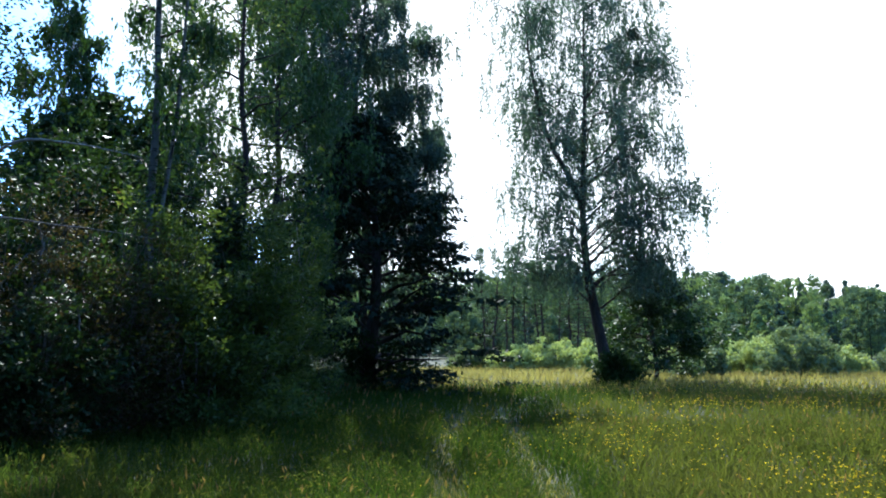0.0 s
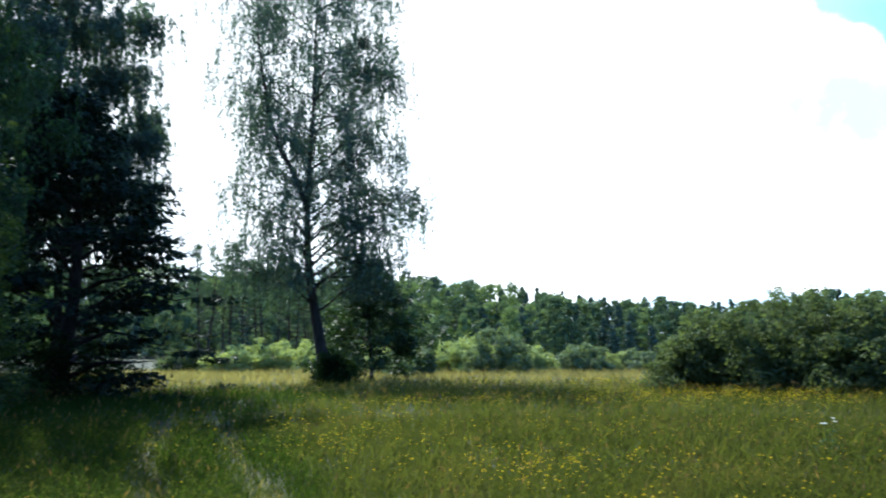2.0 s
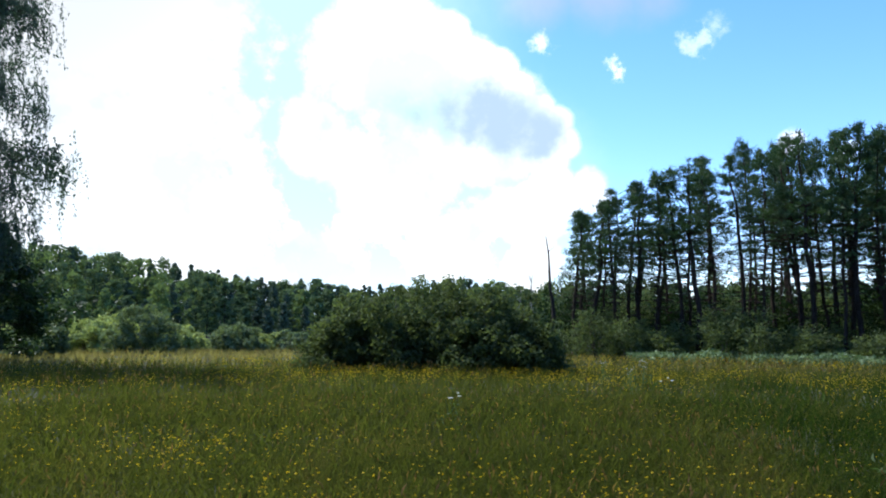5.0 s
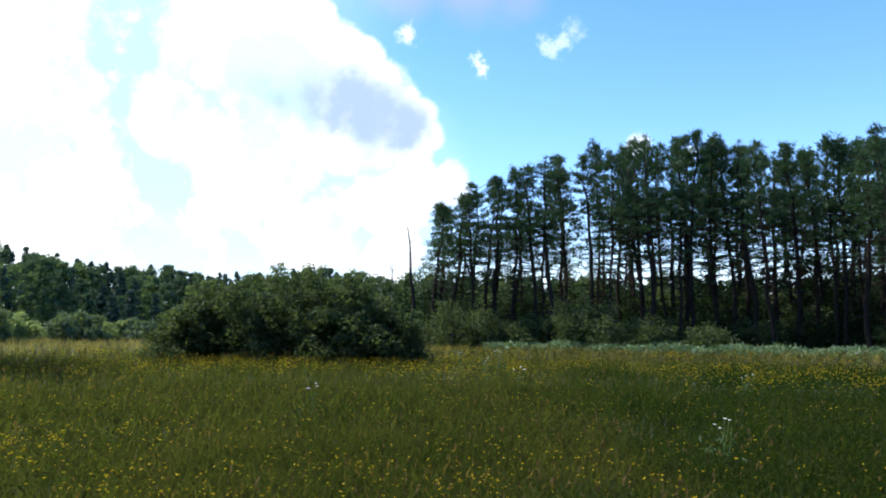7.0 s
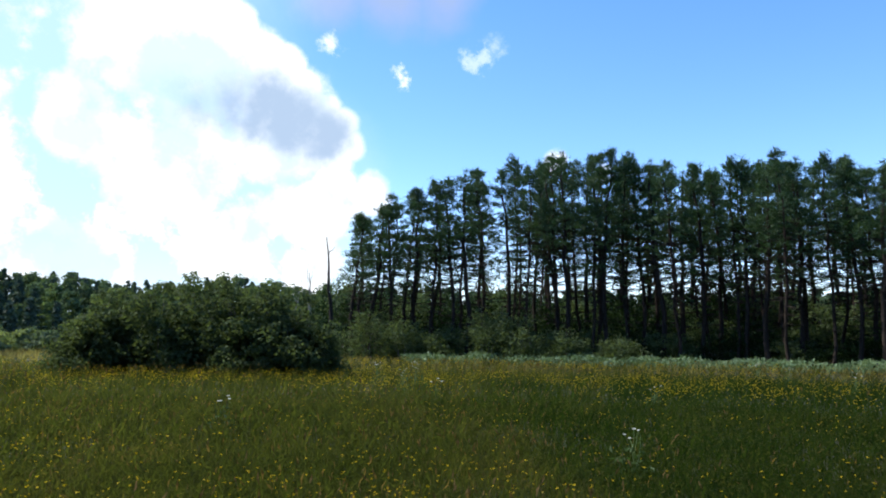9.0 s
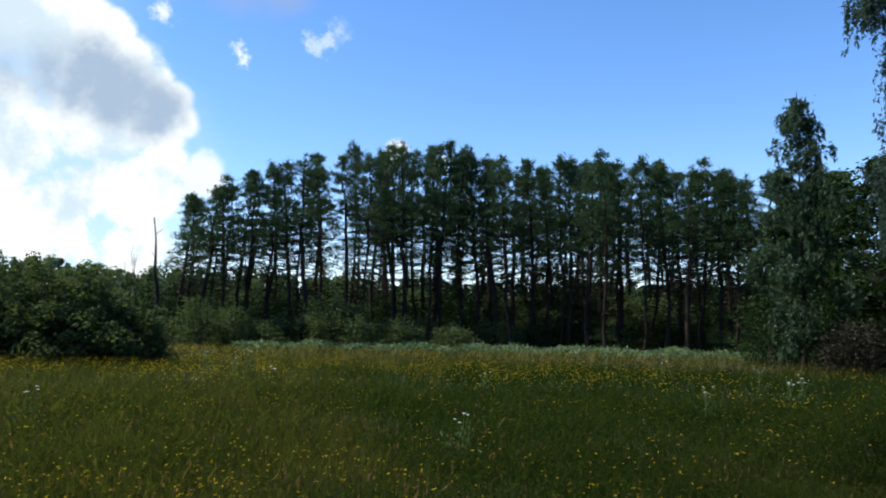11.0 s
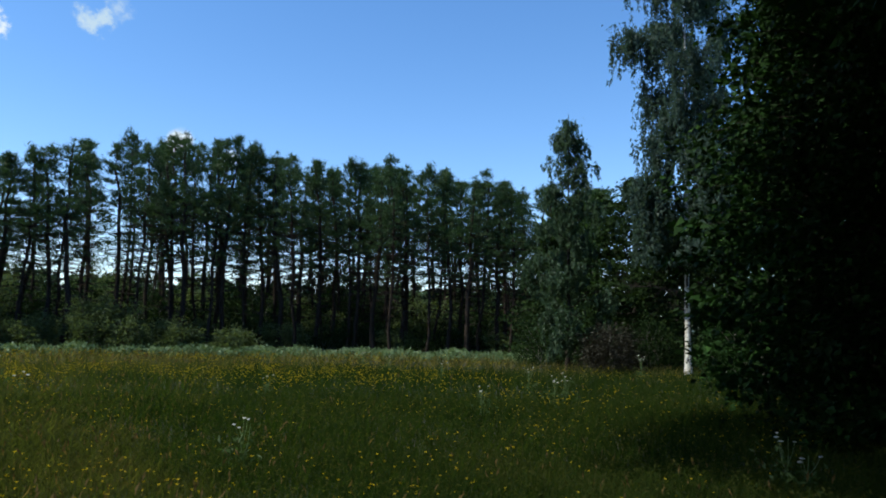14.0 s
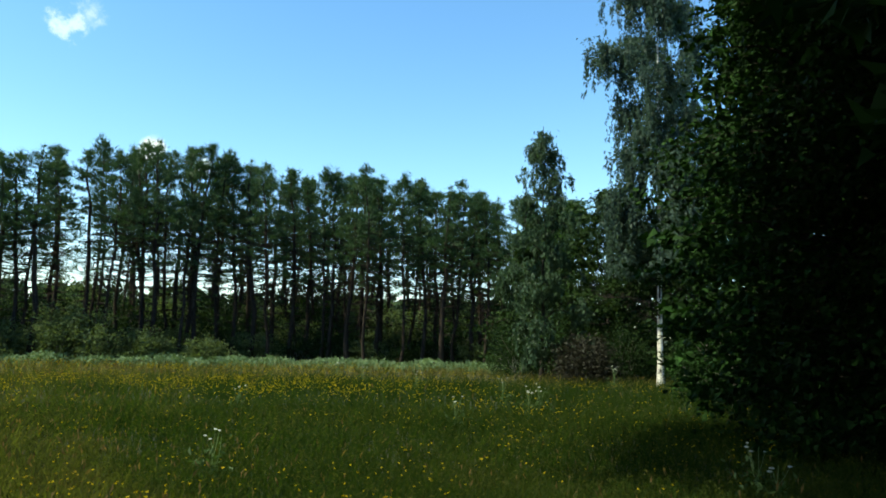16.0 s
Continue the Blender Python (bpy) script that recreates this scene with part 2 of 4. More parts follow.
# greener grass, its colour also darkened for the shaded foreground
GRASS_GREEN_SHADED = leaf_material("shaded_green_grass_blade", (0.015, 0.034, 0.007), (0.040, 0.062, 0.014), (0.080, 0.078, 0.026), 0.6, 0.35, 0.8, 0.06)
# straw tone, lightened further for the sunlight on the meadow's far strip
GRASS_DRY_LIT = leaf_material("sunlit_dry_grass_blade", (0.13, 0.115, 0.050), (0.21, 0.18, 0.080), (0.29, 0.23, 0.115), 0.6, 0.12, 0.8, 0.08)
BARK_BIRCH = bark_material("birch_bark", [(0.3, (0.35, 0.33, 0.30)), (0.55, (0.72, 0.70, 0.66))], 5, 0.25, 0.3, spots=(0.03, 0.028, 0.025))
# on the birches, this near-black bark also carries their backlit shade
BARK_DARK = bark_material("dark_bark", [(0.3, (0.010, 0.009, 0.008)), (0.7, (0.050, 0.042, 0.036))], 9, 0.18, 0.8)
BARK_GREY = bark_material("grey_bark", [(0.3, (0.07, 0.065, 0.058)), (0.7, (0.24, 0.22, 0.20))], 8, 0.2, 0.5)
BARK_ASPEN = bark_material("aspen_bark", [(0.3, (0.045, 0.047, 0.042)), (0.7, (0.16, 0.165, 0.15))], 6, 0.3, 0.4, spots=(0.03, 0.03, 0.027))
# bark darkened so that the trunks look shaded by their crowns
BARK_PINE = bark_material("pine_bark", [(0.3, (0.014, 0.011, 0.009)), (0.7, (0.058, 0.043, 0.033))], 10, 0.2, 0.8)
DEAD_WOOD = bark_material("dead_wood", [(0.3, (0.14, 0.13, 0.115)), (0.7, (0.36, 0.34, 0.31))], 12, 0.15, 0.4)
PETAL_YELLOW = leaf_material("buttercup_petal", (0.36, 0.26, 0.012), (0.50, 0.38, 0.02), (0.62, 0.49, 0.04), 0.4, 1.0, 0.6, 0.1)
PETAL_WHITE = plain_material("umbel_white", (0.40, 0.42, 0.36), 0.8, 0.15)
STALK = plain_material("green_stalk", (0.10, 0.16, 0.05), 0.6)
SEED_HEAD = leaf_material("grass_head", (0.10, 0.075, 0.035), (0.17, 0.115, 0.05), (0.24, 0.14, 0.07), 0.45, 0.35, 0.9, 0.03)


def ground_material():
    m, n, l = material("meadow_soil")
    co = n.new("ShaderNodeTexCoord")
    big, fine = n.new("ShaderNodeTexNoise"), n.new("ShaderNodeTexNoise")
    for t, s, d in ((big, 0.12, 4), (fine, 6.0, 8)):
        t.inputs["Scale"].default_value, t.inputs["Detail"].default_value = s, d
        l.new(co.outputs["Object"], t.inputs["Vector"])
    a = ramp_of(n, l, big.outputs[0], [(0.3, (0.022, 0.032, 0.009)), (0.55, (0.038, 0.045, 0.014)), (0.75, (0.055, 0.050, 0.02))])
    b = ramp_of(n, l, fine.outputs[0], [(0.3, (0.35, 0.35, 0.35)), (0.7, (1.15, 1.15, 1.15))])
    mx = n.new("ShaderNodeMix")
    mx.data_type, mx.blend_type = "RGBA", "MULTIPLY"
    mx.inputs[0].default_value = 1.0
    l.new(a, mx.inputs[6])
    l.new(b, mx.inputs[7])
    p = n.new("ShaderNodeBsdfPrincipled")
    p.inputs["Roughness"].default_value = 0.95
    l.new(mx.outputs[2], p.inputs["Base Color"])
    bp = n.new("ShaderNodeBump")
    bp.inputs["Strength"].default_value, bp.inputs["Distance"].default_value = 0.8, 0.08
    l.new(fine.outputs[0], bp.inputs["Height"])
    l.new(bp.outputs[0], p.inputs["Normal"])
    l.new(p.outputs[0], n.new("ShaderNodeOutputMaterial").inputs[0])
    return m


GROUND = ground_material()


# -- mesh building
def solid(name, pieces, mat, smooth=False):
    """One mesh from pieces, each a pair: points (n, 3) and faces (m, 3 or 4)."""
    pieces = [p for p in pieces if len(p[0])]
    me = bpy.data.meshes.new(name)
    offs, verts, loops, counts = 0, [], [], []
    for v, f in pieces:
        v, f = np.asarray(v, np.float32), np.asarray(f, np.int32)
        verts.append(v)
        loops.append((f + offs).ravel())
        counts.append(np.full(len(f), f.shape[1], np.int32))
        offs += len(v)
    verts, loops, counts = np.concatenate(verts), np.concatenate(loops), np.concatenate(counts)
    me.vertices.add(len(verts))
    me.vertices.foreach_set("co", verts.ravel())
    me.loops.add(len(loops))
    me.loops.foreach_set("vertex_index", loops.astype(np.int32))
    me.polygons.add(len(counts))
    me.polygons.foreach_set("loop_start", np.concatenate(([0], np.cumsum(counts)[:-1])).astype(np.int32))
    me.polygons.foreach_set("loop_total", counts)
    me.polygons.foreach_set("use_smooth", np.full(len(counts), smooth))
    me.update(calc_edges=True)
    me.materials.append(mat)
    return me


def part(name, pieces, mat, parent, label="", smooth=False):
    ob = new(name, solid(name, pieces, mat, smooth))
    ob.parent = parent
    if label:
        tagged(ob, label)
    return ob


def unit(v):
    return v / np.maximum(np.linalg.norm(v, axis=-1, keepdims=True), 1e-9)


def tube(points, radii, sides=8):
    """A tapered stem along a line of points."""
    p = np.asarray(points, float)
    r = np.asarray(radii, float)
    d = unit(np.gradient(p, axis=0))
    ref = np.where(np.abs(d[:, 2:3]) > 0.9, np.array([[1.0, 0, 0]]), np.array([[0, 0, 1.0]]))
    u = unit(np.cross(d, ref))
    w = np.cross(d, u)
    a = np.linspace(0, 2 * np.pi, sides, endpoint=False)
    v = p[:, None] + r[:, None, None] * (np.cos(a)[None, :, None] * u[:, None] + np.sin(a)[None, :, None] * w[:, None])
    n = len(p)
    i, j = np.meshgrid(np.arange(n - 1), np.arange(sides), indexing="ij")
    k = (j + 1) % sides
    f = np.stack([i * sides + j, i * sides + k, (i + 1) * sides + k, (i + 1) * sides + j], -1).reshape(-1, 4)
    return v.reshape(-1, 3), f


def strips(starts, ends, width, sag=0.0):
    """Many thin twigs at once, each a three-sided sliver."""
    s, e = np.asarray(starts, float), np.asarray(ends, float)
    if not len(s):
        return np.zeros((0, 3)), np.zeros((0, 4), int)
    d = unit(e - s)
    ref = np.where(np.abs(d[:, 2:3]) > 0.9, np.array([[1.0, 0, 0]]), np.array([[0, 0, 1.0]]))
    u = unit(np.cross(d, ref))
    w = np.cross(d, u)
    w0 = np.asarray(width, float) * np.ones(len(s))
    ring = [np.cos(a) * u + np.sin(a) * w for a in (0, 2.094, 4.189)]
    v = np.stack([s + ring[0] * w0[:, None], s + ring[1] * w0[:, None], s + ring[2] * w0[:, None],
                  e + ring[0] * w0[:, None] * 0.4, e + ring[1] * w0[:, None] * 0.4, e + ring[2] * w0[:, None] * 0.4], 1)
    b = np.arange(len(s))[:, None, None] * 6
    f = (b + np.array([[0, 1, 4, 3], [1, 2, 5, 4], [2, 0, 3, 5]])[None]).reshape(-1, 4)
    return v.reshape(-1, 3), f


def leaves(rng, pos, size, along=None, aspect=0.55, spread=1.0, far=False):
    """Leaves at pos, each a pointed four-cornered blade; along: the way that they point, loosened by spread."""
    n = len(pos)
    d = rng.normal(size=(n, 3))
    if along is not None:
        d = unit(np.asarray(along, float)) + d * spread * 0.5
    d = unit(d)
    side = unit(np.cross(d, rng.normal(size=(n, 3))))
    s = (np.asarray(size) * rng.uniform(0.65, 1.35, n))[:, None]
    up = np.cross(side, d)
    if far:
        w = side * s * aspect * 0.62
        return np.stack([pos - w, pos + w, pos + d * s * 1.25], 1).reshape(-1, 3), np.arange(3 * n).reshape(-1, 3)
    mid = pos + d * s * 0.5 + up * s * 0.12
    v = np.stack([pos, mid + side * s * aspect * 0.5, pos + d * s, mid - side * s * aspect * 0.5], 1).reshape(-1, 3)
    f = np.arange(4 * n).reshape(-1, 4)
    return v, f


def bend(rng, a, b, n=6, wob=0.08, rise=0.0):
    """A wavering line from a to b, bowed upwards by rise."""
    a, b = np.asarray(a, float), np.asarray(b, float)
    t = np.linspace(0, 1, n)[:, None]
    w = np.cumsum(rng.normal(size=(n, 3)), 0)
    w = (w - w[0]) - t * (w[-1] - w[0])
    p = a + (b - a) * t + w * wob * np.linalg.norm(b - a) / n
    p[:, 2] += rise * np.linalg.norm(b - a) * np.sin(t[:, 0] * np.pi)
    return p


def along_line(line, t):
    x = np.asarray(t) * (len(line) - 1)
    i = np.clip(x.astype(int), 0, len(line) - 2)
    return line[i] + (line[i + 1] - line[i]) * (x - i)[:, None]


def arch(points, n=22):
    """A smooth line through a few points."""
    p = np.array([tuple(v) for v in points])
    p = np.vstack([2 * p[0] - p[1], p, 2 * p[-1] - p[-2]])
    out = []
    for x in np.linspace(0, len(p) - 3.0001, n):
        i, t = int(x), x - int(x)
        a, b, c, d = p[i:i + 4]
        out.append(0.5 * (2 * b + (c - a) * t + (2 * a - 5 * b + 4 * c - d) * t * t + (3 * b - a - 3 * c + d) * t ** 3))
    return np.array(out)


def clumped(rng, centres, radii, per, size, flat=0.75, jitter=0.45):
    """Leaf sprays lying like shingles over many rounded clumps, each facing outwards."""
    n = len(centres) * per
    c, r = np.repeat(centres, per, 0), np.repeat(np.asarray(radii) * np.ones(len(centres)), per)[:, None]
    d = unit(rng.normal(size=(n, 3)))
    pos = c + d * np.array([1, 1, flat]) * r * rng.uniform(0.7, 1.08, (n, 1))
    nor = unit(d + rng.normal(size=(n, 3)) * jitter)
    u = unit(np.cross(nor, rng.normal(size=(n, 3))))
    w = np.cross(nor, u)
    s = (np.repeat(np.asarray(size) * np.ones(len(centres)), per) * rng.uniform(0.6, 1.4, n))[:, None]
    v = np.stack([pos - u * s * 0.32 - w * s * 0.3, pos + u * s * 0.32 - w * s * 0.3, pos + w * s * 0.8], 1)
    return v.reshape(-1, 3), np.arange(3 * n).reshape(-1, 3)


def thing(name, where, label, category, group="", turn=0.0):
    ob = new(name)
    ob.empty_display_size = 0.3
    ob.matrix_basis = Matrix.Translation(where) @ pose(0, 0, 0, 0, 0, turn)
    return tagged(ob, label, category, group)


# -- the ground: one sheet to the horizon, almost flat, rising under the far woods
def rise(x, y):
    r = np.hypot(x, y)
    t = np.clip((r - 95) / 300, 0, 1)
    return 0.05 * np.sin(x * 0.31 + 1) * np.cos(y * 0.27) * np.clip(r / 6, 0, 1) + 7.0 * t * t * (3 - 2 * t)


def ground_sheet():
    rad = np.concatenate(([0.5], np.geomspace(1.5, 3000, 90)))
    ang = np.linspace(0, 2 * np.pi, 144, endpoint=False)
    x, y = rad[:, None] * np.cos(ang), rad[:, None] * np.sin(ang)
    v = np.stack([x, y, rise(x, y)], -1).reshape(-1, 3)
    n, s = len(rad), len(ang)
    i, j = np.meshgrid(np.arange(n - 1), np.arange(s), indexing="ij")
    k = (j + 1) % s
    f = np.stack([i * s + j, (i + 1) * s + j, (i + 1) * s + k, i * s + k], -1).reshape(-1, 4)
    hub = np.arange(1, s - 1)
    cap = np.stack([np.zeros_like(hub), hub, hub + 1], 1)
    me = solid("ground", [(v, f), (v[:s], cap)], GROUND, True)
    ob = new("ground", me)
    return tagged(ob, "flat summer meadow ground of soil and low turf", "ground", kind="structure")


ground_sheet()


def on_ground(az, d, sink=0.05):
    v = at(az, d)
    v.z = float(rise(np.array(v.x), np.array(v.y))) - sink
    return v


# -- trees
def birch(name, where, seed, height, width, low, leaves_n, label, bark=None, leaf=None, trunk_r=0.2, lean=(0, 0), droop=1.2,
          limbs=26, strands=26, leaf_size=0.085, flat_top=0.75, group="", far=False, profile=None, trunk_line=None, stem=None, arms=(), clear=0.3, inner=0.2):
    """A weeping birch: a wavering trunk, limbs that climb outwards, branchlets that arch over from them, and leafy twigs that hang from these."""
    rng = np.random.default_rng(seed)
    tree = thing(name, where, label, "tree", group)
    bark, leaf = bark or BARK_BIRCH, leaf or LEAF_BIRCH
    line = arch(trunk_line, 16) if trunk_line else bend(rng, (0, 0, 0), (lean[0], lean[1], height), 16, 0.10)
    radii = trunk_r * (1 - np.linspace(0, 1, 16)) ** 1.15 + 0.012
    radii[0] *= 1.45
    radii[1] *= 1.08
    part("trunk", [tube(line, radii, 10)], bark, tree, smooth=True)

    def bough(a, az, reach, climb, r0):
        b = a + np.array([math.cos(az) * reach, math.sin(az) * reach, climb])
        l = bend(rng, a, b, 7, 0.35, 0.10)
        part("limb", [tube(l, np.linspace(r0, 0.010, 7), 6)], bark if r0 > 0.06 else BARK_DARK, tree, smooth=True)
        return l

    def spread(u):
        if profile:
            return width * 0.5 * float(np.interp(u, *profile))
        return width * 0.5 * math.sin(min(1.0, (1 - u) / flat_top) * math.pi / 2) ** 0.8 * (0.6 + 0.4 * min(1, u / 0.12))

    lines = []
    for i in range(limbs):
        u = (i + rng.uniform(0.2, 0.8)) / limbs
        h = low + (0.97 - low) * u
        reach = spread(u) * rng.uniform(0.35, 0.88)
        climb = min(reach * rng.uniform(0.3, 0.8) * (0.5 + 0.7 * u), height * (1.0 - h) + 0.5)
        lines.append(bough(along_line(line, [h * 0.985])[0], i * 2.4 + rng.uniform(-0.5, 0.5), reach, climb, trunk_r * 0.20 * (1 - u) + 0.016))
    for az, h, reach, climb in arms:
        lines += 2 * [bough(along_line(line, [h])[0], az, reach, climb, trunk_r * 0.22)]
    if stem:
        l = arch(stem, 14)
        part("limb", [tube(l, np.linspace(trunk_r * 0.55, 0.02, 14), 8)], bark, tree, smooth=True)
        for i in range(limbs // 3):
            u = (i + 0.5) / (limbs // 3)
            lines.append(bough(along_line(l, [0.25 + 0.72 * u])[0], i * 2.4, width * rng.uniform(0.06, 0.15), rng.uniform(0.2, 1.2), trunk_r * 0.1 + 0.01))
    arc_s, arc_e, hs, he = [], [], [], []
    for l in lines:
        long = np.linalg.norm(l[-1] - l[0])
        m = max(4, int(strands * 0.46 * min(1.4, 0.25 + long / (width * 0.36))))
        a = along_line(l, rng.uniform(0.12, 1.0, m) ** 0.75)
        ang = math.atan2(*(l[-1] - l[0])[1::-1]) + rng.normal(size=m) * 0.85
        ln = width * 0.165 * rng.uniform(0.3, 1.0, m)
        way = np.stack([np.cos(ang), np.sin(ang), rng.uniform(-0.35, 0.8, m)], 1)
        mid = a + way * (ln * 0.6)[:, None] + np.array([0, 0, 0.08])
        end = a + way * ln[:, None] - np.array([0, 0, 0.22]) * ln[:, None]
        arc_s += [a, mid]
        arc_e += [mid, end]
        for k in range(6):
            if k % 3 == 0:
                root = mid + (end - mid) * rng.uniform(0.1, 1.0, m)[:, None] + rng.normal(size=(m, 3)) * np.array([0.36, 0.36, 0.5]) * width * 0.08
            st = root + rng.normal(size=(m, 3)) * np.array([0.10, 0.10, 0.14])
            d = (rng.uniform(0.25, 1.0, m) ** 1.3 * droop)[:, None]
            hs.append(st)
            he.append(st + np.array([0, 0, -1.0]) * d + rng.normal(size=(m, 3)) * np.array([0.10, 0.10, 0]) * d)
    hs, he, bs, be = (np.concatenate(x) for x in (hs, he, arc_s, arc_e))
    ok = he[:, 2] > clear
    hs, he = hs[ok], he[ok]
    part("twig_spray", [strips(bs, be, 0.010), strips(hs, he, 0.004)], BARK_DARK, tree, "thin dark hanging twigs")["kind"] = "stuff"
    ln = np.linalg.norm(he - hs, axis=1)
    pick = rng.choice(len(hs), leaves_n, p=(ln + 0.15) / (ln + 0.15).sum())
    pos = hs[pick] + (he - hs)[pick] * rng.uniform(0, 1, leaves_n)[:, None] + rng.normal(size=(leaves_n, 3)) * leaf_size * 0.32
    n = int(leaves_n * inner)
    k = rng.integers(0, len(bs), n)
    pos[:n] = bs[k] + (be - bs)[k] * rng.uniform(0, 1, n)[:, None] + rng.normal(size=(n, 3)) * np.array([0.16, 0.16, 0.12])
    pos = pos[pos[:, 2] > clear]
    part("crown", [leaves(rng, pos, leaf_size, np.tile((0, 0, -1.0), (len(pos), 1)), 0.5, 0.9, far)], leaf, tree)
    return tree


def broadleaf(name, where, seed, height, width, low, clumps, per, label, leaf, bark=None, trunk_r=0.25, leaf_size=0.14, taper=0.6, tier=0.35, limbs=18,
              clump_r=0.55, category="tree", group="", shell=0.55, tipped=1.0, lumpy=1.0, skirt=0.45, far=False):
    """A dense broadleaved tree: limbs from low down, and leaf sprays lying in uneven tiers at their ends."""
    rng = np.random.default_rng(seed)
    tree = thing(name, where, label, category, group)
    bark = bark or BARK_DARK
    line = bend(rng, (0, 0, 0), (rng.normal() * 0.02 * height, rng.normal() * 0.02 * height, height * 0.96), 10, 0.10)
    rad = trunk_r * (1 - np.linspace(0, 1, 10)) ** 0.85 + 0.012
    rad[0] *= 1.4
    part("trunk", [tube(line, rad, 10)], bark, tree, smooth=True)

    def envelope(u):
        u = np.asarray(u)
        return width * 0.5 * np.clip(np.minimum((u / 0.22 + skirt), 1.0) * (1 - np.clip((u - 0.2) / 0.8, 0, 1) ** (1 / max(taper, 0.05))) ** tipped, 0.06, 2)

    ends = []
    for i in range(limbs):
        u = (i + rng.uniform(0.1, 0.9)) / limbs
        a = along_line(line, [low + (0.96 - low) * u * 0.95])[0]
        az = i * 2.4 + rng.uniform(-0.6, 0.6)
        reach = float(envelope(u)) * rng.uniform(0.7, 1.0)
        b = a + np.array([math.cos(az) * reach, math.sin(az) * reach, reach * rng.uniform(-0.1, 0.45)])
        b[2] = min(b[2], height)
        l = bend(rng, a, b, 6, 0.3, 0.08)
        part("limb", [tube(l, np.linspace(trunk_r * 0.33 * (1 - u) + 0.02, 0.01, 6), 6)], bark, tree, smooth=True)
        ends.append(l)
    u = rng.uniform(0, 1, clumps) ** 0.9
    az = rng.uniform(0, 2 * np.pi, clumps)
    lump = 1 + lumpy * (0.22 * np.sin(az * 3 + u * 9 + seed) + 0.15 * np.sin(az * 7 - u * 17))
    r = envelope(u) * lump * (shell + (1 - shell) * rng.uniform(0, 1, clumps) ** 0.6) * rng.uniform(0.75, 1.05, clumps)
    z = height * (low + (1 - low) * u)
    core = along_line(line, np.clip(z / height, 0, 0.99))
    c = core + np.stack([np.cos(az) * r, np.sin(az) * r, -0.12 * r + 0 * z], 1)
    c[:, 2] = z - 0.12 * r + rng.normal(size=clumps) * 0.1
    c[:, 2] = np.maximum(c[:, 2], 0.25)
    part("twig_spray", [strips(core * 0.45 + c * 0.55, c, 0.012)], bark, tree, "thin dark twigs")["kind"] = "stuff"
    n = clumps * per
    q = rng.normal(size=(n, 3)) * np.array([clump_r, clump_r, clump_r * tier]) * 0.6
    pos = np.repeat(c, per, 0) + q
    out = np.repeat(np.stack([np.cos(az), np.sin(az), -0.35 + 0 * az], 1), per, 0)
    pos[:, 2] = np.maximum(pos[:, 2], 0.08)
    part("crown", [leaves(rng, pos, leaf_size, out, 0.7, 1.6, far)], leaf, tree)
    return tree


def bush(name, where, seed, rx, ry, height, clumps, per, label, leaf, leaf_size=0.09, stems=9, clump_r=0.3, group="", turn=0.0, lumps=0.25, upright=0.0, bark=None, far=False, billow=False):
    """A bush: stems that fan out from one foot, and leafy sprays over a lumpy dome."""
    rng = np.random.default_rng(seed)
    b = thing(name, where, label, "bush", group, turn)
    for i in range(stems):
        az = i * 2.4 + rng.uniform(-0.4, 0.4)
        k = rng.uniform(0.3, 0.8)
        e = (math.cos(az) * rx * k, math.sin(az) * ry * k, height * rng.uniform(0.6, 0.95) * (1 - 0.45 * k))
        s = (math.cos(az) * rx * 0.25 * k, math.sin(az) * ry * 0.25 * k, 0)
        part("stem", [tube(bend(rng, s, e, 6, 0.3, 0.05), np.linspace(0.035, 0.008, 6) * (0.5 + height / 5), 5)], bark or BARK_GREY, b, smooth=True)
    az = rng.uniform(0, 2 * np.pi, clumps)
    el = np.arcsin(rng.uniform(0.0, 1, clumps))
    k = 1 + lumps * np.sin(az * 2 + seed) * np.cos(el * 3) + lumps * 0.8 * np.sin(az * 5 + el * 7 + seed * 1.7) + rng.normal(size=clumps) * 0.05
    k *= 0.55 + 0.45 * rng.uniform(0, 1, clumps) ** 0.4
    c = np.stack([np.cos(az) * np.cos(el) ** 0.7 * rx * k, np.sin(az) * np.cos(el) ** 0.7 * ry * k, height * (0.10 + 0.90 * np.sin(el) * np.clip(k, 0.4, 1.15))], 1)
    part("twig_spray", [strips(c[::2] * np.array([0.6, 0.6, 0.7]), c[::2], 0.008)], bark or BARK_GREY, b)["kind"] = "stuff"
    n = clumps * per
    if billow:
        part("foliage", [clumped(rng, c, clump_r * rng.uniform(0.7, 1.3, clumps), per, leaf_size, 0.7, 0.55)], leaf, b)
        return b
    pos = np.repeat(c, per, 0) + rng.normal(size=(n, 3)) * clump_r * np.array([0.6, 0.6, 0.45 + upright])
    pos[:, 2] = np.maximum(pos[:, 2], 0.05)
    way = np.repeat(np.stack([np.cos(az), np.sin(az), 0.2 + upright * 3 + 0 * az], 1), per, 0)
    part("foliage", [leaves(rng, pos, leaf_size, way, 0.5, 1.6, far)], leaf, b)
    return b


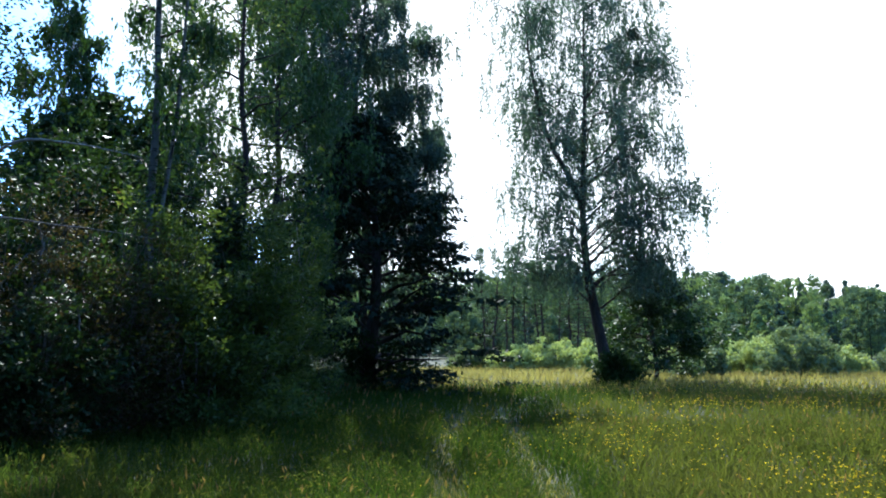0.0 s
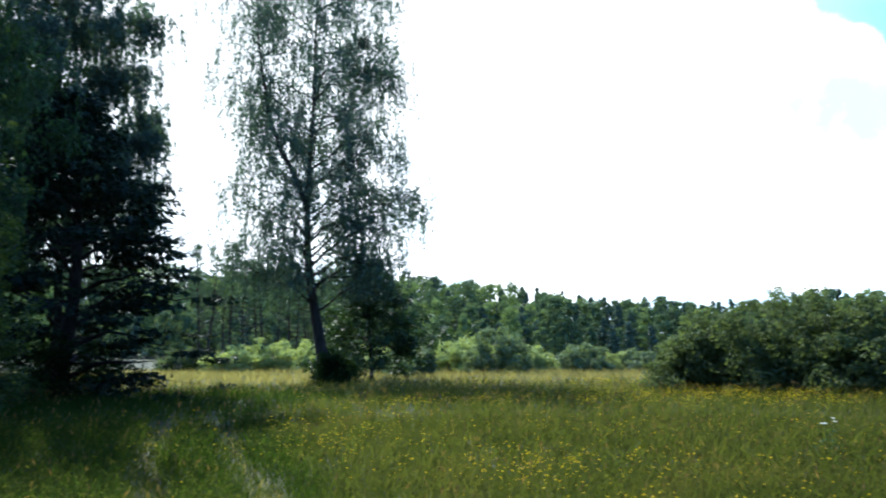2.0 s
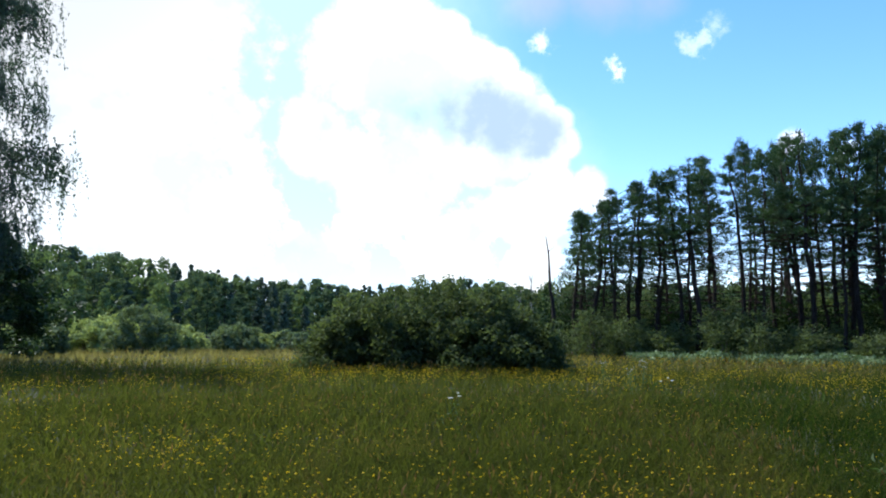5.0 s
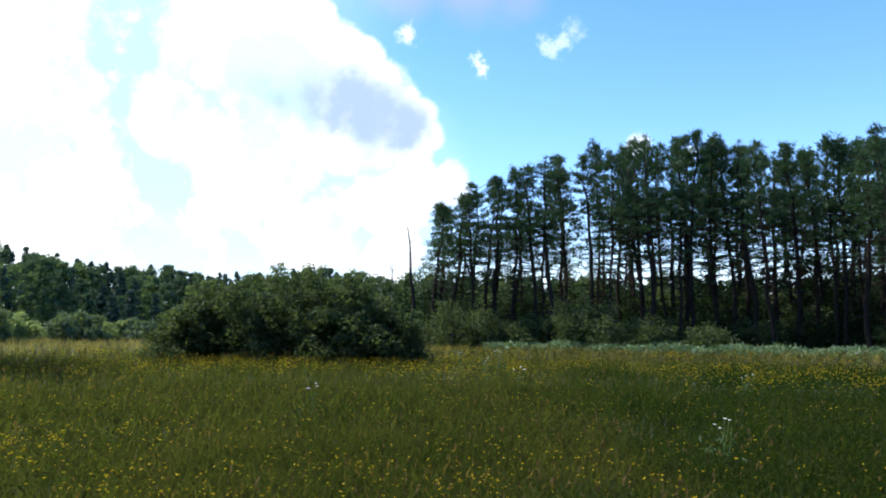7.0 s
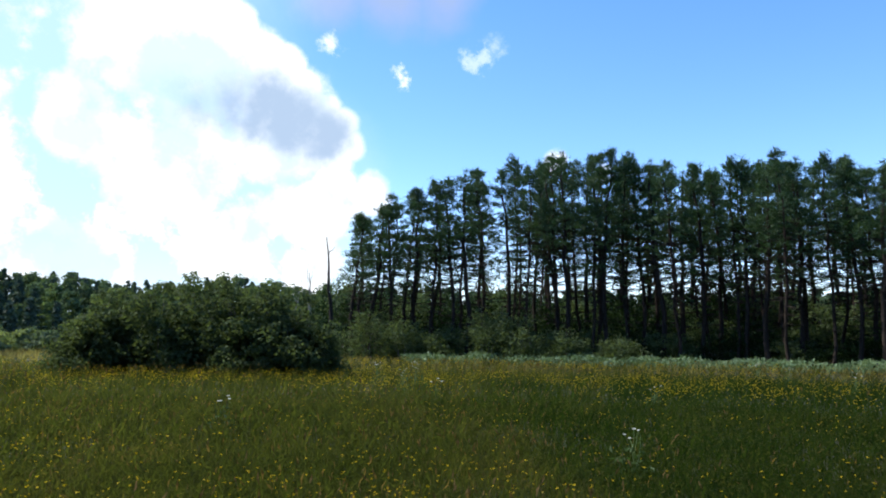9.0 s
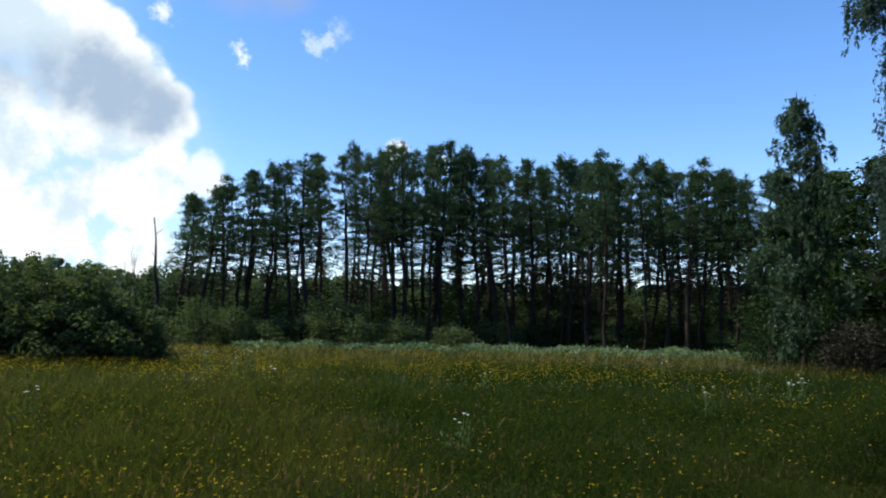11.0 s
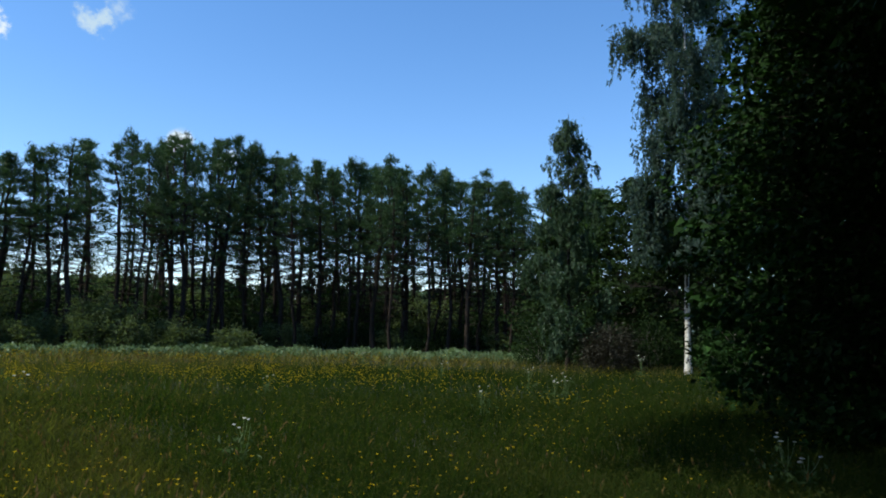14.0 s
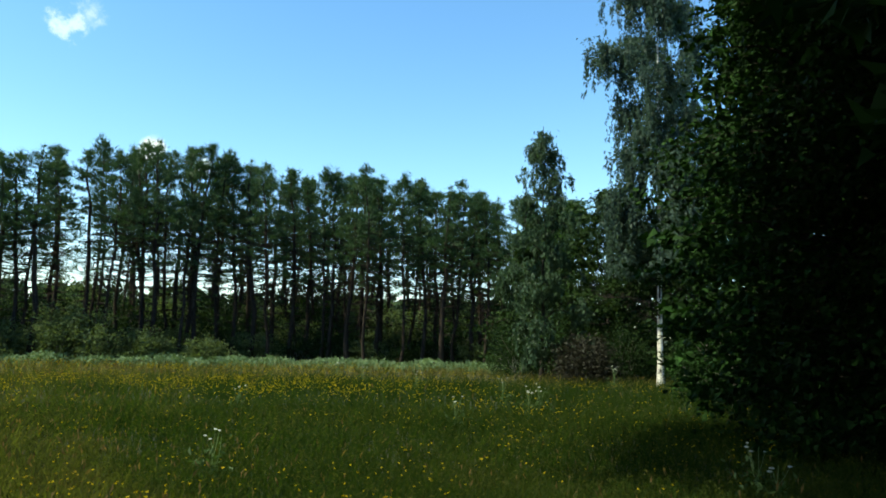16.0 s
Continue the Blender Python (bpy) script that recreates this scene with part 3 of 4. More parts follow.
def pine(name, where, seed, height, label, trunk_r=0.16, bare=0.5, width=3.4, tufts=230, per=12, group="", needle=None, dead=46, full=False):
    """A forest pine: a bare straight trunk with whorls of dead side branches, and a ragged crown of needle tufts lying in plates along the boughs."""
    rng = np.random.default_rng(seed)
    tree = thing(name, where, label, "tree", group)
    line = bend(rng, (0, 0, 0), (rng.normal() * 0.25, rng.normal() * 0.25, height), 9, 0.09)
    rad = trunk_r * (1 - np.linspace(0, 1, 9)) ** 0.6 + 0.01
    rad[0] *= 1.25
    trunk = part("trunk", [tube(line, rad, 8)], BARK_PINE, tree, smooth=True)
    t = np.round(rng.uniform(0.16, bare + 0.3, dead) * 26) / 26 + rng.normal(size=dead) * 0.004
    a = along_line(line, t)
    az = rng.uniform(0, 2 * np.pi, dead)
    ln = rng.uniform(0.35, 1.7, dead) * (0.3 + t)
    e = a + np.stack([np.cos(az) * ln, np.sin(az) * ln, rng.uniform(-0.25, 0.10, dead) * ln], 1)
    part("deadwood", [strips(a, e, 0.026)], BARK_PINE, trunk, "bare dead side branches")["kind"] = "stuff"
    nb = 62
    u = np.sort(rng.uniform(0, 1, nb) ** 0.9)
    tb = bare + (0.99 - bare) * u
    a = along_line(line, tb)
    az = np.arange(nb) * 2.4 + rng.uniform(-0.5, 0.5, nb)
    prof = (1 - u) if full else np.clip(1 - u, 0, 1) ** 0.7 * (0.62 + 0.38 * np.minimum(u / 0.4, 1)) * 1.25
    ln = width * 0.5 * prof * rng.uniform(0.5, 1.1, nb) + 0.12
    e = a + np.stack([np.cos(az) * ln, np.sin(az) * ln, (rng.uniform(-0.3, 0.05, nb) if full else rng.uniform(-0.12, 0.25, nb) + 0.35 * u ** 2) * ln], 1)
    part("branchwork", [strips(a, e, 0.032 * (1.2 - u))], BARK_PINE, tree)["kind"] = "stuff"
    weight = np.ones(nb) if full else (0.09 + 0.9 * u) * (0.3 + ln)
    i = rng.choice(nb, tufts, p=weight / weight.sum())
    k = rng.uniform(0.35 if not full else 0.1, 1.05, tufts)[:, None]
    side = np.stack([-np.sin(az), np.cos(az), 0 * az], 1)[i]
    c = a[i] + (e - a)[i] * k + side * (rng.normal(size=tufts) * 0.22 * ln[i] * (1.1 - k[:, 0] * 0.5))[:, None] + rng.normal(size=(tufts, 3)) * np.array([0.08, 0.08, 0.07])
    pos = np.repeat(c, per, 0) + rng.normal(size=(tufts * per, 3)) * np.array([0.11, 0.11, 0.07])
    way = np.repeat(unit((e - a)[i]) * 0.7 + np.array([0, 0, 0.75 if not full else -0.2]), per, 0)
    tip = along_line(line, np.repeat(rng.uniform(0.95, 1.0, 6), 10)) + rng.normal(size=(60, 3)) * np.array([0.07, 0.07, 0.06])
    pos, way = np.concatenate([pos, tip]), np.concatenate([way, rng.normal(size=(60, 3)) * 0.5 + np.array([0, 0, 1.2])])
    part("crown", [leaves(rng, pos, 0.22, way, 0.20, 1.5, True)], needle or NEEDLE, tree)
    return tree


# -- the lone birch in the meadow
# dark bark here paints the trunk's backlit side
lone = birch("birch_tree", on_ground(-12.4, 38), 11, 26, 10.4, 0.21, 66000, "tall weeping birch standing alone in the meadow", bark=BARK_DARK, trunk_r=0.30,
             trunk_line=[(0, 0, 0), (-0.55, 0, 3.0), (-1.0, 0.1, 5.8), (-1.15, 0, 9.2), (-0.95, -0.1, 14), (-0.85, 0.1, 19), (-0.7, 0, 26)],
             stem=[(-1.15, 0, 8.9), (-1.9, -0.1, 10.6), (-2.7, 0.1, 12.2), (-3.3, 0, 14.4), (-3.8, 0, 17.5), (-3.9, 0.1, 21)],
             profile=([0, 0.08, 0.2, 0.3, 0.6, 0.8, 1.0], [0.9, 1.1, 1.15, 1.05, 1.05, 0.85, 0.2]),
             arms=((0.1, 0.36, 6.0, 2.8), (-0.2, 0.40, 5.2, 2.6), (0.5, 0.31, 4.6, 1.8), (3.3, 0.27, 2.8, 0.8), (0.2, 0.45, 4.4, 1.6), (-0.3, 0.52, 4.2, 1.8), (0.3, 0.60, 4.2, 1.8), (0.0, 0.68, 4.0, 1.8), (0.1, 0.76, 3.8, 1.6), (-0.4, 0.84, 3.0, 1.2), (0.4, 0.72, 4.2, 1.6), (0.15, 0.56, 4.4, 1.6), (-0.2, 0.28, 4.0, 1.2)),
             limbs=60, strands=26, droop=1.9, leaf_size=0.13, far=True, clear=4.0)

rng = np.random.default_rng(13)
for az, el, r in ((-10.0, 12.5, 0.42), (-14.8, 23.0, 0.38), (-15.2, 20.8, 0.34)):
    c = at(az, 38.0, 38.0 * math.tan(radians(el)) + 1.65) - lone.location
    part("twig_nest", [leaves(rng, rng.normal(size=(700, 3)) * r * 0.45 + np.array(c), 0.13, None, 0.3)], NEEDLE_DARK, lone, "dense dark ball of twigs")["kind"] = "stuff"

# -- the thicket and trees at the edge of the wood
WEEP = ([0, 0.1, 0.3, 0.6, 0.85, 1.0], [0.7, 1.0, 1.1, 1.0, 0.7, 0.2])
birch("birch_tree", on_ground(12.6, 27), 21, 23, 7.0, 0.16, 33000, "tall weeping birch at the edge of the wood", leaf=LEAF_GREEN, limbs=40, strands=22, trunk_r=0.15, bark=BARK_DARK, droop=1.3, leaf_size=0.135, far=True, profile=WEEP)
birch("birch_tree", on_ground(6.0, 34), 22, 25, 8.0, 0.20, 84000, "tall weeping birch behind a dark tree", limbs=52, strands=24, trunk_r=0.2, bark=BARK_DARK, droop=1.7, leaf_size=0.14, far=True, profile=WEEP, arms=((0.0, 0.28, 3.2, 2.0), (-0.3, 0.36, 3.3, 2.2), (0.3, 0.42, 3.3, 2.2), (-0.1, 0.5, 3.3, 2.0), (0.1, 0.6, 3.2, 1.8)))
linden = broadleaf("linden_tree", on_ground(5.6, 30), 31, 11.2, 10.4, 0.045, 350, 70, "dark dense linden with branches down to the grass", LEAF_LINDEN_SHADED, trunk_r=0.3, leaf_size=0.17, limbs=40, taper=0.58, shell=0.25, lumpy=0.6, skirt=0.8, tier=0.14, clump_r=0.62, far=True)
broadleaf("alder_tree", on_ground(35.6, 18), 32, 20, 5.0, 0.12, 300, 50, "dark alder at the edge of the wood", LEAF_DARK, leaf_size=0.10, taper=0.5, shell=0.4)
birch("birch_tree", on_ground(27.2, 24), 23, 13.4, 3.0, 0.3, 14000, "slender young birch among dark bushes", leaf=LEAF_GREEN, limbs=22, strands=16, trunk_r=0.09, droop=1.0, leaf_size=0.12, far=True, profile=WEEP)
birch("birch_tree", on_ground(21.2, 17), 24, 21, 4.0, 0.40, 17000, "tall twin-stemmed birch with a high crown", leaf=LEAF_GREEN, limbs=30, strands=14, trunk_r=0.10, droop=0.8, bark=BARK_ASPEN, stem=[(0, 0, 4.0), (0.22, 0, 5.5), (0.42, 0, 8.0), (0.55, 0, 14.0), (0.7, 0, 19.0)], leaf_size=0.11, far=True, profile=WEEP)
birch("birch_tree", on_ground(18.5, 31), 27, 21, 5.6, 0.16, 9000, "tall birch deeper in the wood", leaf=LEAF_GREEN, limbs=34, strands=18, trunk_r=0.16, droop=1.3, leaf_size=0.16, far=True, profile=WEEP)
birch("birch_tree", on_ground(10.4, 35), 28, 24, 7.0, 0.16, 24000, "tall birch deeper in the wood", leaf=LEAF_GREEN, limbs=36, strands=20, trunk_r=0.18, droop=1.5, leaf_size=0.16, far=True, profile=WEEP)
broadleaf("alder_tree", on_ground(27.8, 22), 48, 8.0, 5.2, 0.05, 260, 50, "dark alder in the shade of the wood", LEAF_SHADED, leaf_size=0.16, taper=0.5, shell=0.3, far=True)
broadleaf("alder_tree", on_ground(22.0, 24), 49, 9.0, 5.6, 0.05, 260, 50, "dark alder in the shade of the wood", LEAF_SHADED, leaf_size=0.17, taper=0.5, shell=0.3, far=True)
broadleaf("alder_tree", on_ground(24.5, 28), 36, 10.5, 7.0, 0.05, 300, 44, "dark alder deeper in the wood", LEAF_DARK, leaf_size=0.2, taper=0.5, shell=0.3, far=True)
# alder outside the view, added to throw shade on the near left grass
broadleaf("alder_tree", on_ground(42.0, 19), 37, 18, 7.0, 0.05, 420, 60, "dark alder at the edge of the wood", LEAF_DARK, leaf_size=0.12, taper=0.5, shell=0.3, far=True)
for i, (az, d, rx, ry, h, leaf, lab) in enumerate([
        (30.6, 15.2, 1.5, 1.4, 4.2, LEAF_RUSSET, "brownish twiggy bush with sparse leaves"),
        (27.0, 15.0, 1.5, 1.3, 3.9, LEAF_RUSSET, "brownish twiggy bush with sparse leaves"),
        (25.6, 16.6, 1.5, 1.4, 5.0, LEAF_SHADED, "tall dark green bush in the shade of the wood"),
        (28.4, 14.2, 1.0, 0.9, 2.3, LEAF_SHADED, "low dark green bush in the shade of the wood"),
        (23.2, 15.4, 1.1, 1.0, 2.8, LEAF_RUSSET, "brownish twiggy bush with sparse leaves"),
        (21.0, 16.2, 1.4, 1.3, 4.2, LEAF_THICKET, "tall green bush in the shade of the wood"),
        (18.2, 15.8, 1.2, 1.1, 2.9, LEAF_THICKET, "leafy green bush at the edge of the meadow"),
        (16.6, 17.2, 1.3, 1.3, 4.0, LEAF_THICKET, "tall green bush at the edge of the meadow"),
        (14.4, 17.4, 1.1, 1.1, 3.9, LEAF_THICKET, "tall leafy green bush at the edge of the meadow"),
        (13.4, 18.2, 0.9, 1.0, 4.3, LEAF_THICKET, "tall green bush at the edge of the meadow"),
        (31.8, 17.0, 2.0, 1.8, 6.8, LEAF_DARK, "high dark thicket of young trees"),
        # two bushes added to fill the dark gap under the linden's crown
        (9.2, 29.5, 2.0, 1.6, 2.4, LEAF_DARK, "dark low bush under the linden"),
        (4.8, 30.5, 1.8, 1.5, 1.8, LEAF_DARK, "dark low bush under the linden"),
        (22.6, 19.5, 2.2, 1.8, 6.4, LEAF_SHADED, "high dark thicket of young leafy trees"),
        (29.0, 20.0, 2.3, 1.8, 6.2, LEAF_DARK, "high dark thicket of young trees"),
        (17.6, 20.5, 1.8, 1.8, 6.6, LEAF_THICKET, "high thicket of young leafy trees"),
        (12.6, 21.5, 1.6, 1.6, 6.2, LEAF_THICKET, "high thicket of young leafy trees")]):
    bush("thicket_bush", on_ground(az, d), 40 + i, rx * 1.1, ry * 1.1, h * 1.05, 150, 46, lab, leaf, 0.075 if leaf is LEAF_RUSSET else 0.13, stems=12, group="thicket at the wood's edge", clump_r=0.27, lumps=0.4)
pine("young_spruce", on_ground(15.5, 18.0), 61, 5.2, "small dark spruce standing in the thicket", 0.07, 0.05, 2.2, 300, 12, needle=NEEDLE_DARK, dead=4, full=True)

broadleaf("aspen_tree", on_ground(16.3, 22), 38, 16.5, 5.0, 0.16, 110, 40, "tall leafy aspen at the edge of the wood", LEAF_THICKET, trunk_r=0.12, leaf_size=0.12, taper=0.5, shell=0.35, limbs=22)
bent = thing("bent_birch", on_ground(37.5, 14), "pale bare birch stem bent over above the thicket", "tree")
rng = np.random.default_rng(6)
tip = [at(a, d, z) - bent.location for a, d, z in ((31, 12.6, 4.65), (27, 12.6, 4.83), (22.3, 12.8, 4.76))]


part("trunk", [tube(arch([(0, 0, 0), (0.3, 0.1, 1.7), (0.8, 0.2, 3.6), *tip]), np.linspace(0.050, 0.008, 22), 7)], DEAD_WOOD, bent, smooth=True)
tip = [at(a, d, z) - bent.location for a, d, z in ((33, 12.8, 3.45), (27, 12.8, 3.57), (21.3, 13.0, 3.48))]
part("limb", [tube(arch([(0.35, 0.1, 1.8), *tip]), np.linspace(0.026, 0.004, 22), 6)], BARK_GREY, bent, smooth=True)

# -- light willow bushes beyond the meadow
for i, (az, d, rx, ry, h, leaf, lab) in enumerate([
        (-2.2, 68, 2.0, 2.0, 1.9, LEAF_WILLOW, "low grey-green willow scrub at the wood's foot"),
        (-5.6, 66, 2.4, 2.0, 2.0, LEAF_PALE_LIT, "low pale green willow scrub in the sun"),
        (-8.0, 67, 2.6, 2.0, 2.6, LEAF_PALE_LIT, "low pale green willow scrub in the sun"),
        (-10.6, 66, 2.2, 2.0, 2.3, LEAF_PALE_LIT, "low pale green willow scrub in the sun"),
        (-15.4, 58, 1.9, 1.8, 2.1, LEAF_PALE_LIT, "rounded pale green willow bush in the sun"),
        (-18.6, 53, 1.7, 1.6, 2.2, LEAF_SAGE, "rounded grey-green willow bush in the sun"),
        (-21.6, 60, 2.0, 1.8, 2.2, LEAF_PALE_LIT, "rounded pale green willow bush in the sun"),
        (-23.0, 63, 2.4, 1.8, 2.6, LEAF_PALE_LIT, "rounded pale green willow bush in the sun"),
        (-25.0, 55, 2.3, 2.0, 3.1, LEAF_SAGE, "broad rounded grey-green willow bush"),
        (-27.6, 62, 1.9, 1.6, 1.8, LEAF_PALE_LIT, "rounded pale green willow bush in the sun"),
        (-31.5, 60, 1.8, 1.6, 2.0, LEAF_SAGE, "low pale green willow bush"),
        (-33.4, 62, 1.3, 1.2, 1.5, LEAF_PALE_LIT, "low pale green willow bush"),
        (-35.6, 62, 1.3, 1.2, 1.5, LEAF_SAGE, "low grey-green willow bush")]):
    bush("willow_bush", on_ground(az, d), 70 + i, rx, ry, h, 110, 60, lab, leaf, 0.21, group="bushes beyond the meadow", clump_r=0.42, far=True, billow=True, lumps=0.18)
bush("willow_bush", on_ground(-13.0, 37.6), 84, 0.8, 0.7, 1.7, 90, 50, "dark sprouting shoots at the birch's foot", LEAF_DARK, 0.15, clump_r=0.3, far=True)

broadleaf("alder_tree", on_ground(-15.6, 42), 43, 6.4, 6.6, 0.12, 200, 60, "small dark alder behind the lone birch", LEAF_SHADED, leaf_size=0.17, trunk_r=0.1, taper=0.45, shell=0.3, far=True, skirt=0.7, clump_r=0.5, tier=0.5)

# -- the dark willow in the meadow
for i, (az, d, rx, ry, h) in enumerate([(-38.6, 30.5, 1.1, 1.3, 2.2), (-40.4, 31.2, 1.5, 1.6, 3.1), (-43.4, 29.6, 1.5, 1.6, 2.9), (-46.0, 30.4, 1.6, 1.7, 3.4), (-48.6, 29.0, 1.5, 1.6, 3.3), (-51.4, 29.0, 1.3, 1.5, 2.9), (-53.5, 28.8, 0.9, 1.2, 1.9)]):
    bush("willow_bush", on_ground(az, d), 90 + i, rx, ry, h, 240, 56, "dark broad willow bush standing in the meadow", LEAF_WILLOW, 0.12, group="willow clump in the meadow", clump_r=0.34, far=True, billow=True, lumps=0.3)

# -- the pine grove
AZ_TOP = ([-104, -97.8, -93.2, -87.7, -81.7, -75, -70.7, -68, -63.6, -60.3, -56.6], [11.4, 11.9, 12.9, 13.4, 13.3, 14.3, 14.5, 14.1, 12.2, 11.8, 9.4])
rng = np.random.default_rng(5)
pines = [pine("pine_tree", (0, 0, -50), 100 + i, 14.0, "slender pine with a bare trunk and ragged crown", tr, ba, wi, 265, 11, "pine grove", dead=120)
         for i, (tr, ba, wi) in enumerate([(0.14, 0.34, 3.4), (0.18, 0.40, 3.9), (0.11, 0.37, 3.0), (0.16, 0.30, 3.6), (0.10, 0.36, 2.9)])]
n = 0
for row, (d0, step) in enumerate([(48.5, 1.45), (52.5, 1.85), (57.0, 2.3), (61.0, 1.9), (65.0, 2.1)]):
    az = -57.0 - row * 0.4 if row < 3 else -71.0
    while az > -103.0:
        a = az + rng.uniform(-0.35, 0.35)
        d = d0 + rng.uniform(-1.4, 1.4)
        el = float(np.interp(a, *AZ_TOP)) - min(row, 2) * 0.3 - abs(rng.normal()) * 0.6 - 0.12
        h = d * math.tan(radians(el)) + 1.65
        src = pines[n % 5]
        k = h / 14.0
        spot = on_ground(a, d)
        if n < 5:
            ob = src
        else:
            ob = copy_thing(src, Matrix())
        ob.matrix_basis = Matrix.Translation(spot) @ pose(0, 0, 0, 0, 0, rng.uniform(0, 360)) @ Matrix.Diagonal((0.95, 0.95, k, 1))
        n += 1
        az -= step * rng.uniform(0.7, 1.3)

# -- undergrowth in and behind the grove
rng = np.random.default_rng(8)
under = [bush("undergrowth_bush", (0, 0, -50), 200 + i, 1.9, 1.6, 3.4, 150, 18 if i else 26, "dark leafy undergrowth bush among the pine trunks", LEAF_DARK if i else LEAF_WILLOW, 0.17, group="undergrowth in the grove", clump_r=0.42, far=True) for i in range(3)]
n = 0
for d0, h0, step in ((50.0, 0.6, 2.8), (55.0, 0.9, 2.6), (60.0, 1.25, 2.3), (66.0, 1.5, 2.0)):
    az = -56.0
    while az > -106:
        ob = under[n % 3] if n < 3 else copy_thing(under[n % 3], Matrix())
        s = h0 * rng.uniform(0.75, 1.25) * (1.08 if az < -74 and d0 > 52 else 1.0)
        ob.matrix_basis = Matrix.Translation(on_ground(az + rng.uniform(-0.5, 0.5), d0 + rng.uniform(-1, 1))) @ pose(0, 0, 0, 0, 0, rng.uniform(0, 360)) @ Matrix.Diagonal((1.1 * s ** 0.5, 1.1 * s ** 0.5, s, 1))
        n += 1
        az -= step * rng.uniform(0.8, 1.2)

for i, (az, d, h) in enumerate([(-60.5, 46.5, 2.4), (-63.5, 47, 2.0), (-67.0, 46.5, 3.0), (-69.5, 46, 2.6), (-72.5, 46.3, 1.9), (-76.5, 46.8, 1.6), (-58.2, 47.5, 2.8)]):
    bush("edge_bush", on_ground(az, d), 250 + i, 1.5, 1.2, h, 170, 30, "soft mid-green bush at the foot of the pines", LEAF_WILLOW, 0.13, group="bushes beside the grove", clump_r=0.34, far=True)
broadleaf("alder_tree", on_ground(-103.7, 44), 44, 10.4, 6.0, 0.03, 300, 44, "leafy alder between the birches beside the grove", LEAF_GREEN, leaf_size=0.15, taper=0.6, shell=0.3, far=True)
broadleaf("alder_tree", on_ground(-106.3, 43), 39, 10.5, 7.0, 0.03, 330, 50, "dark alder between the birches beside the grove", LEAF_DARK, leaf_size=0.15, taper=0.5, shell=0.3, far=True)
broadleaf("alder_tree", on_ground(-112.5, 37), 41, 10.0, 7.0, 0.03, 330, 50, "dark alder behind a white birch stem", LEAF_DARK, leaf_size=0.15, taper=0.5, shell=0.3, far=True)
broadleaf("alder_tree", on_ground(-108.6, 41), 42, 8.0, 6.6, 0.03, 330, 46, "dark alder behind a white birch stem", LEAF_DARK, leaf_size=0.16, taper=0.4, shell=0.3, far=True)
broadleaf("alder_tree", on_ground(-100.5, 46), 40, 9.0, 6.0, 0.03, 300, 34, "dark alder at the end of the pine grove", LEAF_DARK, leaf_size=0.17, taper=0.5, shell=0.3, far=True)

# -- dead snag at the end of the grove
snag = thing("dead_tree", on_ground(-55.3, 45), "bare dead tree trunk at the end of the grove", "tree")
rng = np.random.default_rng(3)
ln = bend(rng, (0, 0, 0), (-0.75, 0.2, 7.4), 9, 0.15)
part("trunk", [tube(ln, np.linspace(0.18, 0.03, 9), 8)], BARK_DARK, snag, smooth=True)
for i in range(7):
    a = along_line(ln, [0.35 + 0.09 * i])[0]
    part("branch", [tube(bend(rng, a, a + np.array([rng.uniform(-0.6, 0.6), rng.uniform(-0.6, 0.6), 0.5]), 4, 0.3), np.linspace(0.03, 0.006, 4), 5)], BARK_DARK, snag)
for az, d, h in ((-53.2, 47, 5.5), (-52.4, 48, 4.8)):
    snag = thing("dead_tree", on_ground(az, d), "thin bare dead tree at the end of the grove", "tree")
    ln = bend(rng, (0, 0, 0), (0.2, 0, h), 8, 0.2)
    part("trunk", [tube(ln, np.linspace(0.09, 0.015, 8), 7)], DEAD_WOOD, snag, smooth=True)
    for i in range(8):
        a = along_line(ln, [0.4 + 0.07 * i])[0]
        part("branch", [tube(bend(rng, a, a + np.array([rng.uniform(-0.8, 0.8), rng.uniform(-0.4, 0.4), rng.uniform(0.5, 1.3)]), 5, 0.3), np.linspace(0.028, 0.006, 5), 5)], DEAD_WOOD, snag)

# -- birches and the dark tree beside the grove
birch("birch_tree", on_ground(-101.3, 36), 25, 12.4, 4.8, 0.06, 28000, "young birch with a pointed top beside the grove", limbs=40, strands=14, leaf=LEAF_SILVER, trunk_r=0.09, droop=0.7, bark=BARK_DARK, leaf_size=0.12, far=True, clear=0.5,
      profile=([0, 0.15, 0.4, 0.65, 0.85, 1.0], [0.8, 1.0, 0.95, 0.5, 0.26, 0.06]))
birch("birch_tree", on_ground(-109.9, 35), 26, 24.5, 7.4, 0.22, 90000, "tall white-stemmed weeping birch beside a dark tree", limbs=40, strands=40, trunk_r=0.135, droop=1.8, leaf_size=0.135, far=True, clear=4.8, profile=WEEP, trunk_line=[(0, 0, 0), (0.07, 0, 4.5), (-0.05, 0, 12), (0.1, 0, 24.5)])
big = broadleaf("maple_tree", on_ground(-126.6, 15.5), 33, 14, 8.0, 0.02, 2100, 44, "big dark leafy tree with branches down to the grass", LEAF_DEEP_SHADE, trunk_r=0.3, leaf_size=0.15, limbs=30, taper=0.3, shell=0.45, lumpy=0.7, skirt=0.75, tier=0.22, clump_r=0.62)
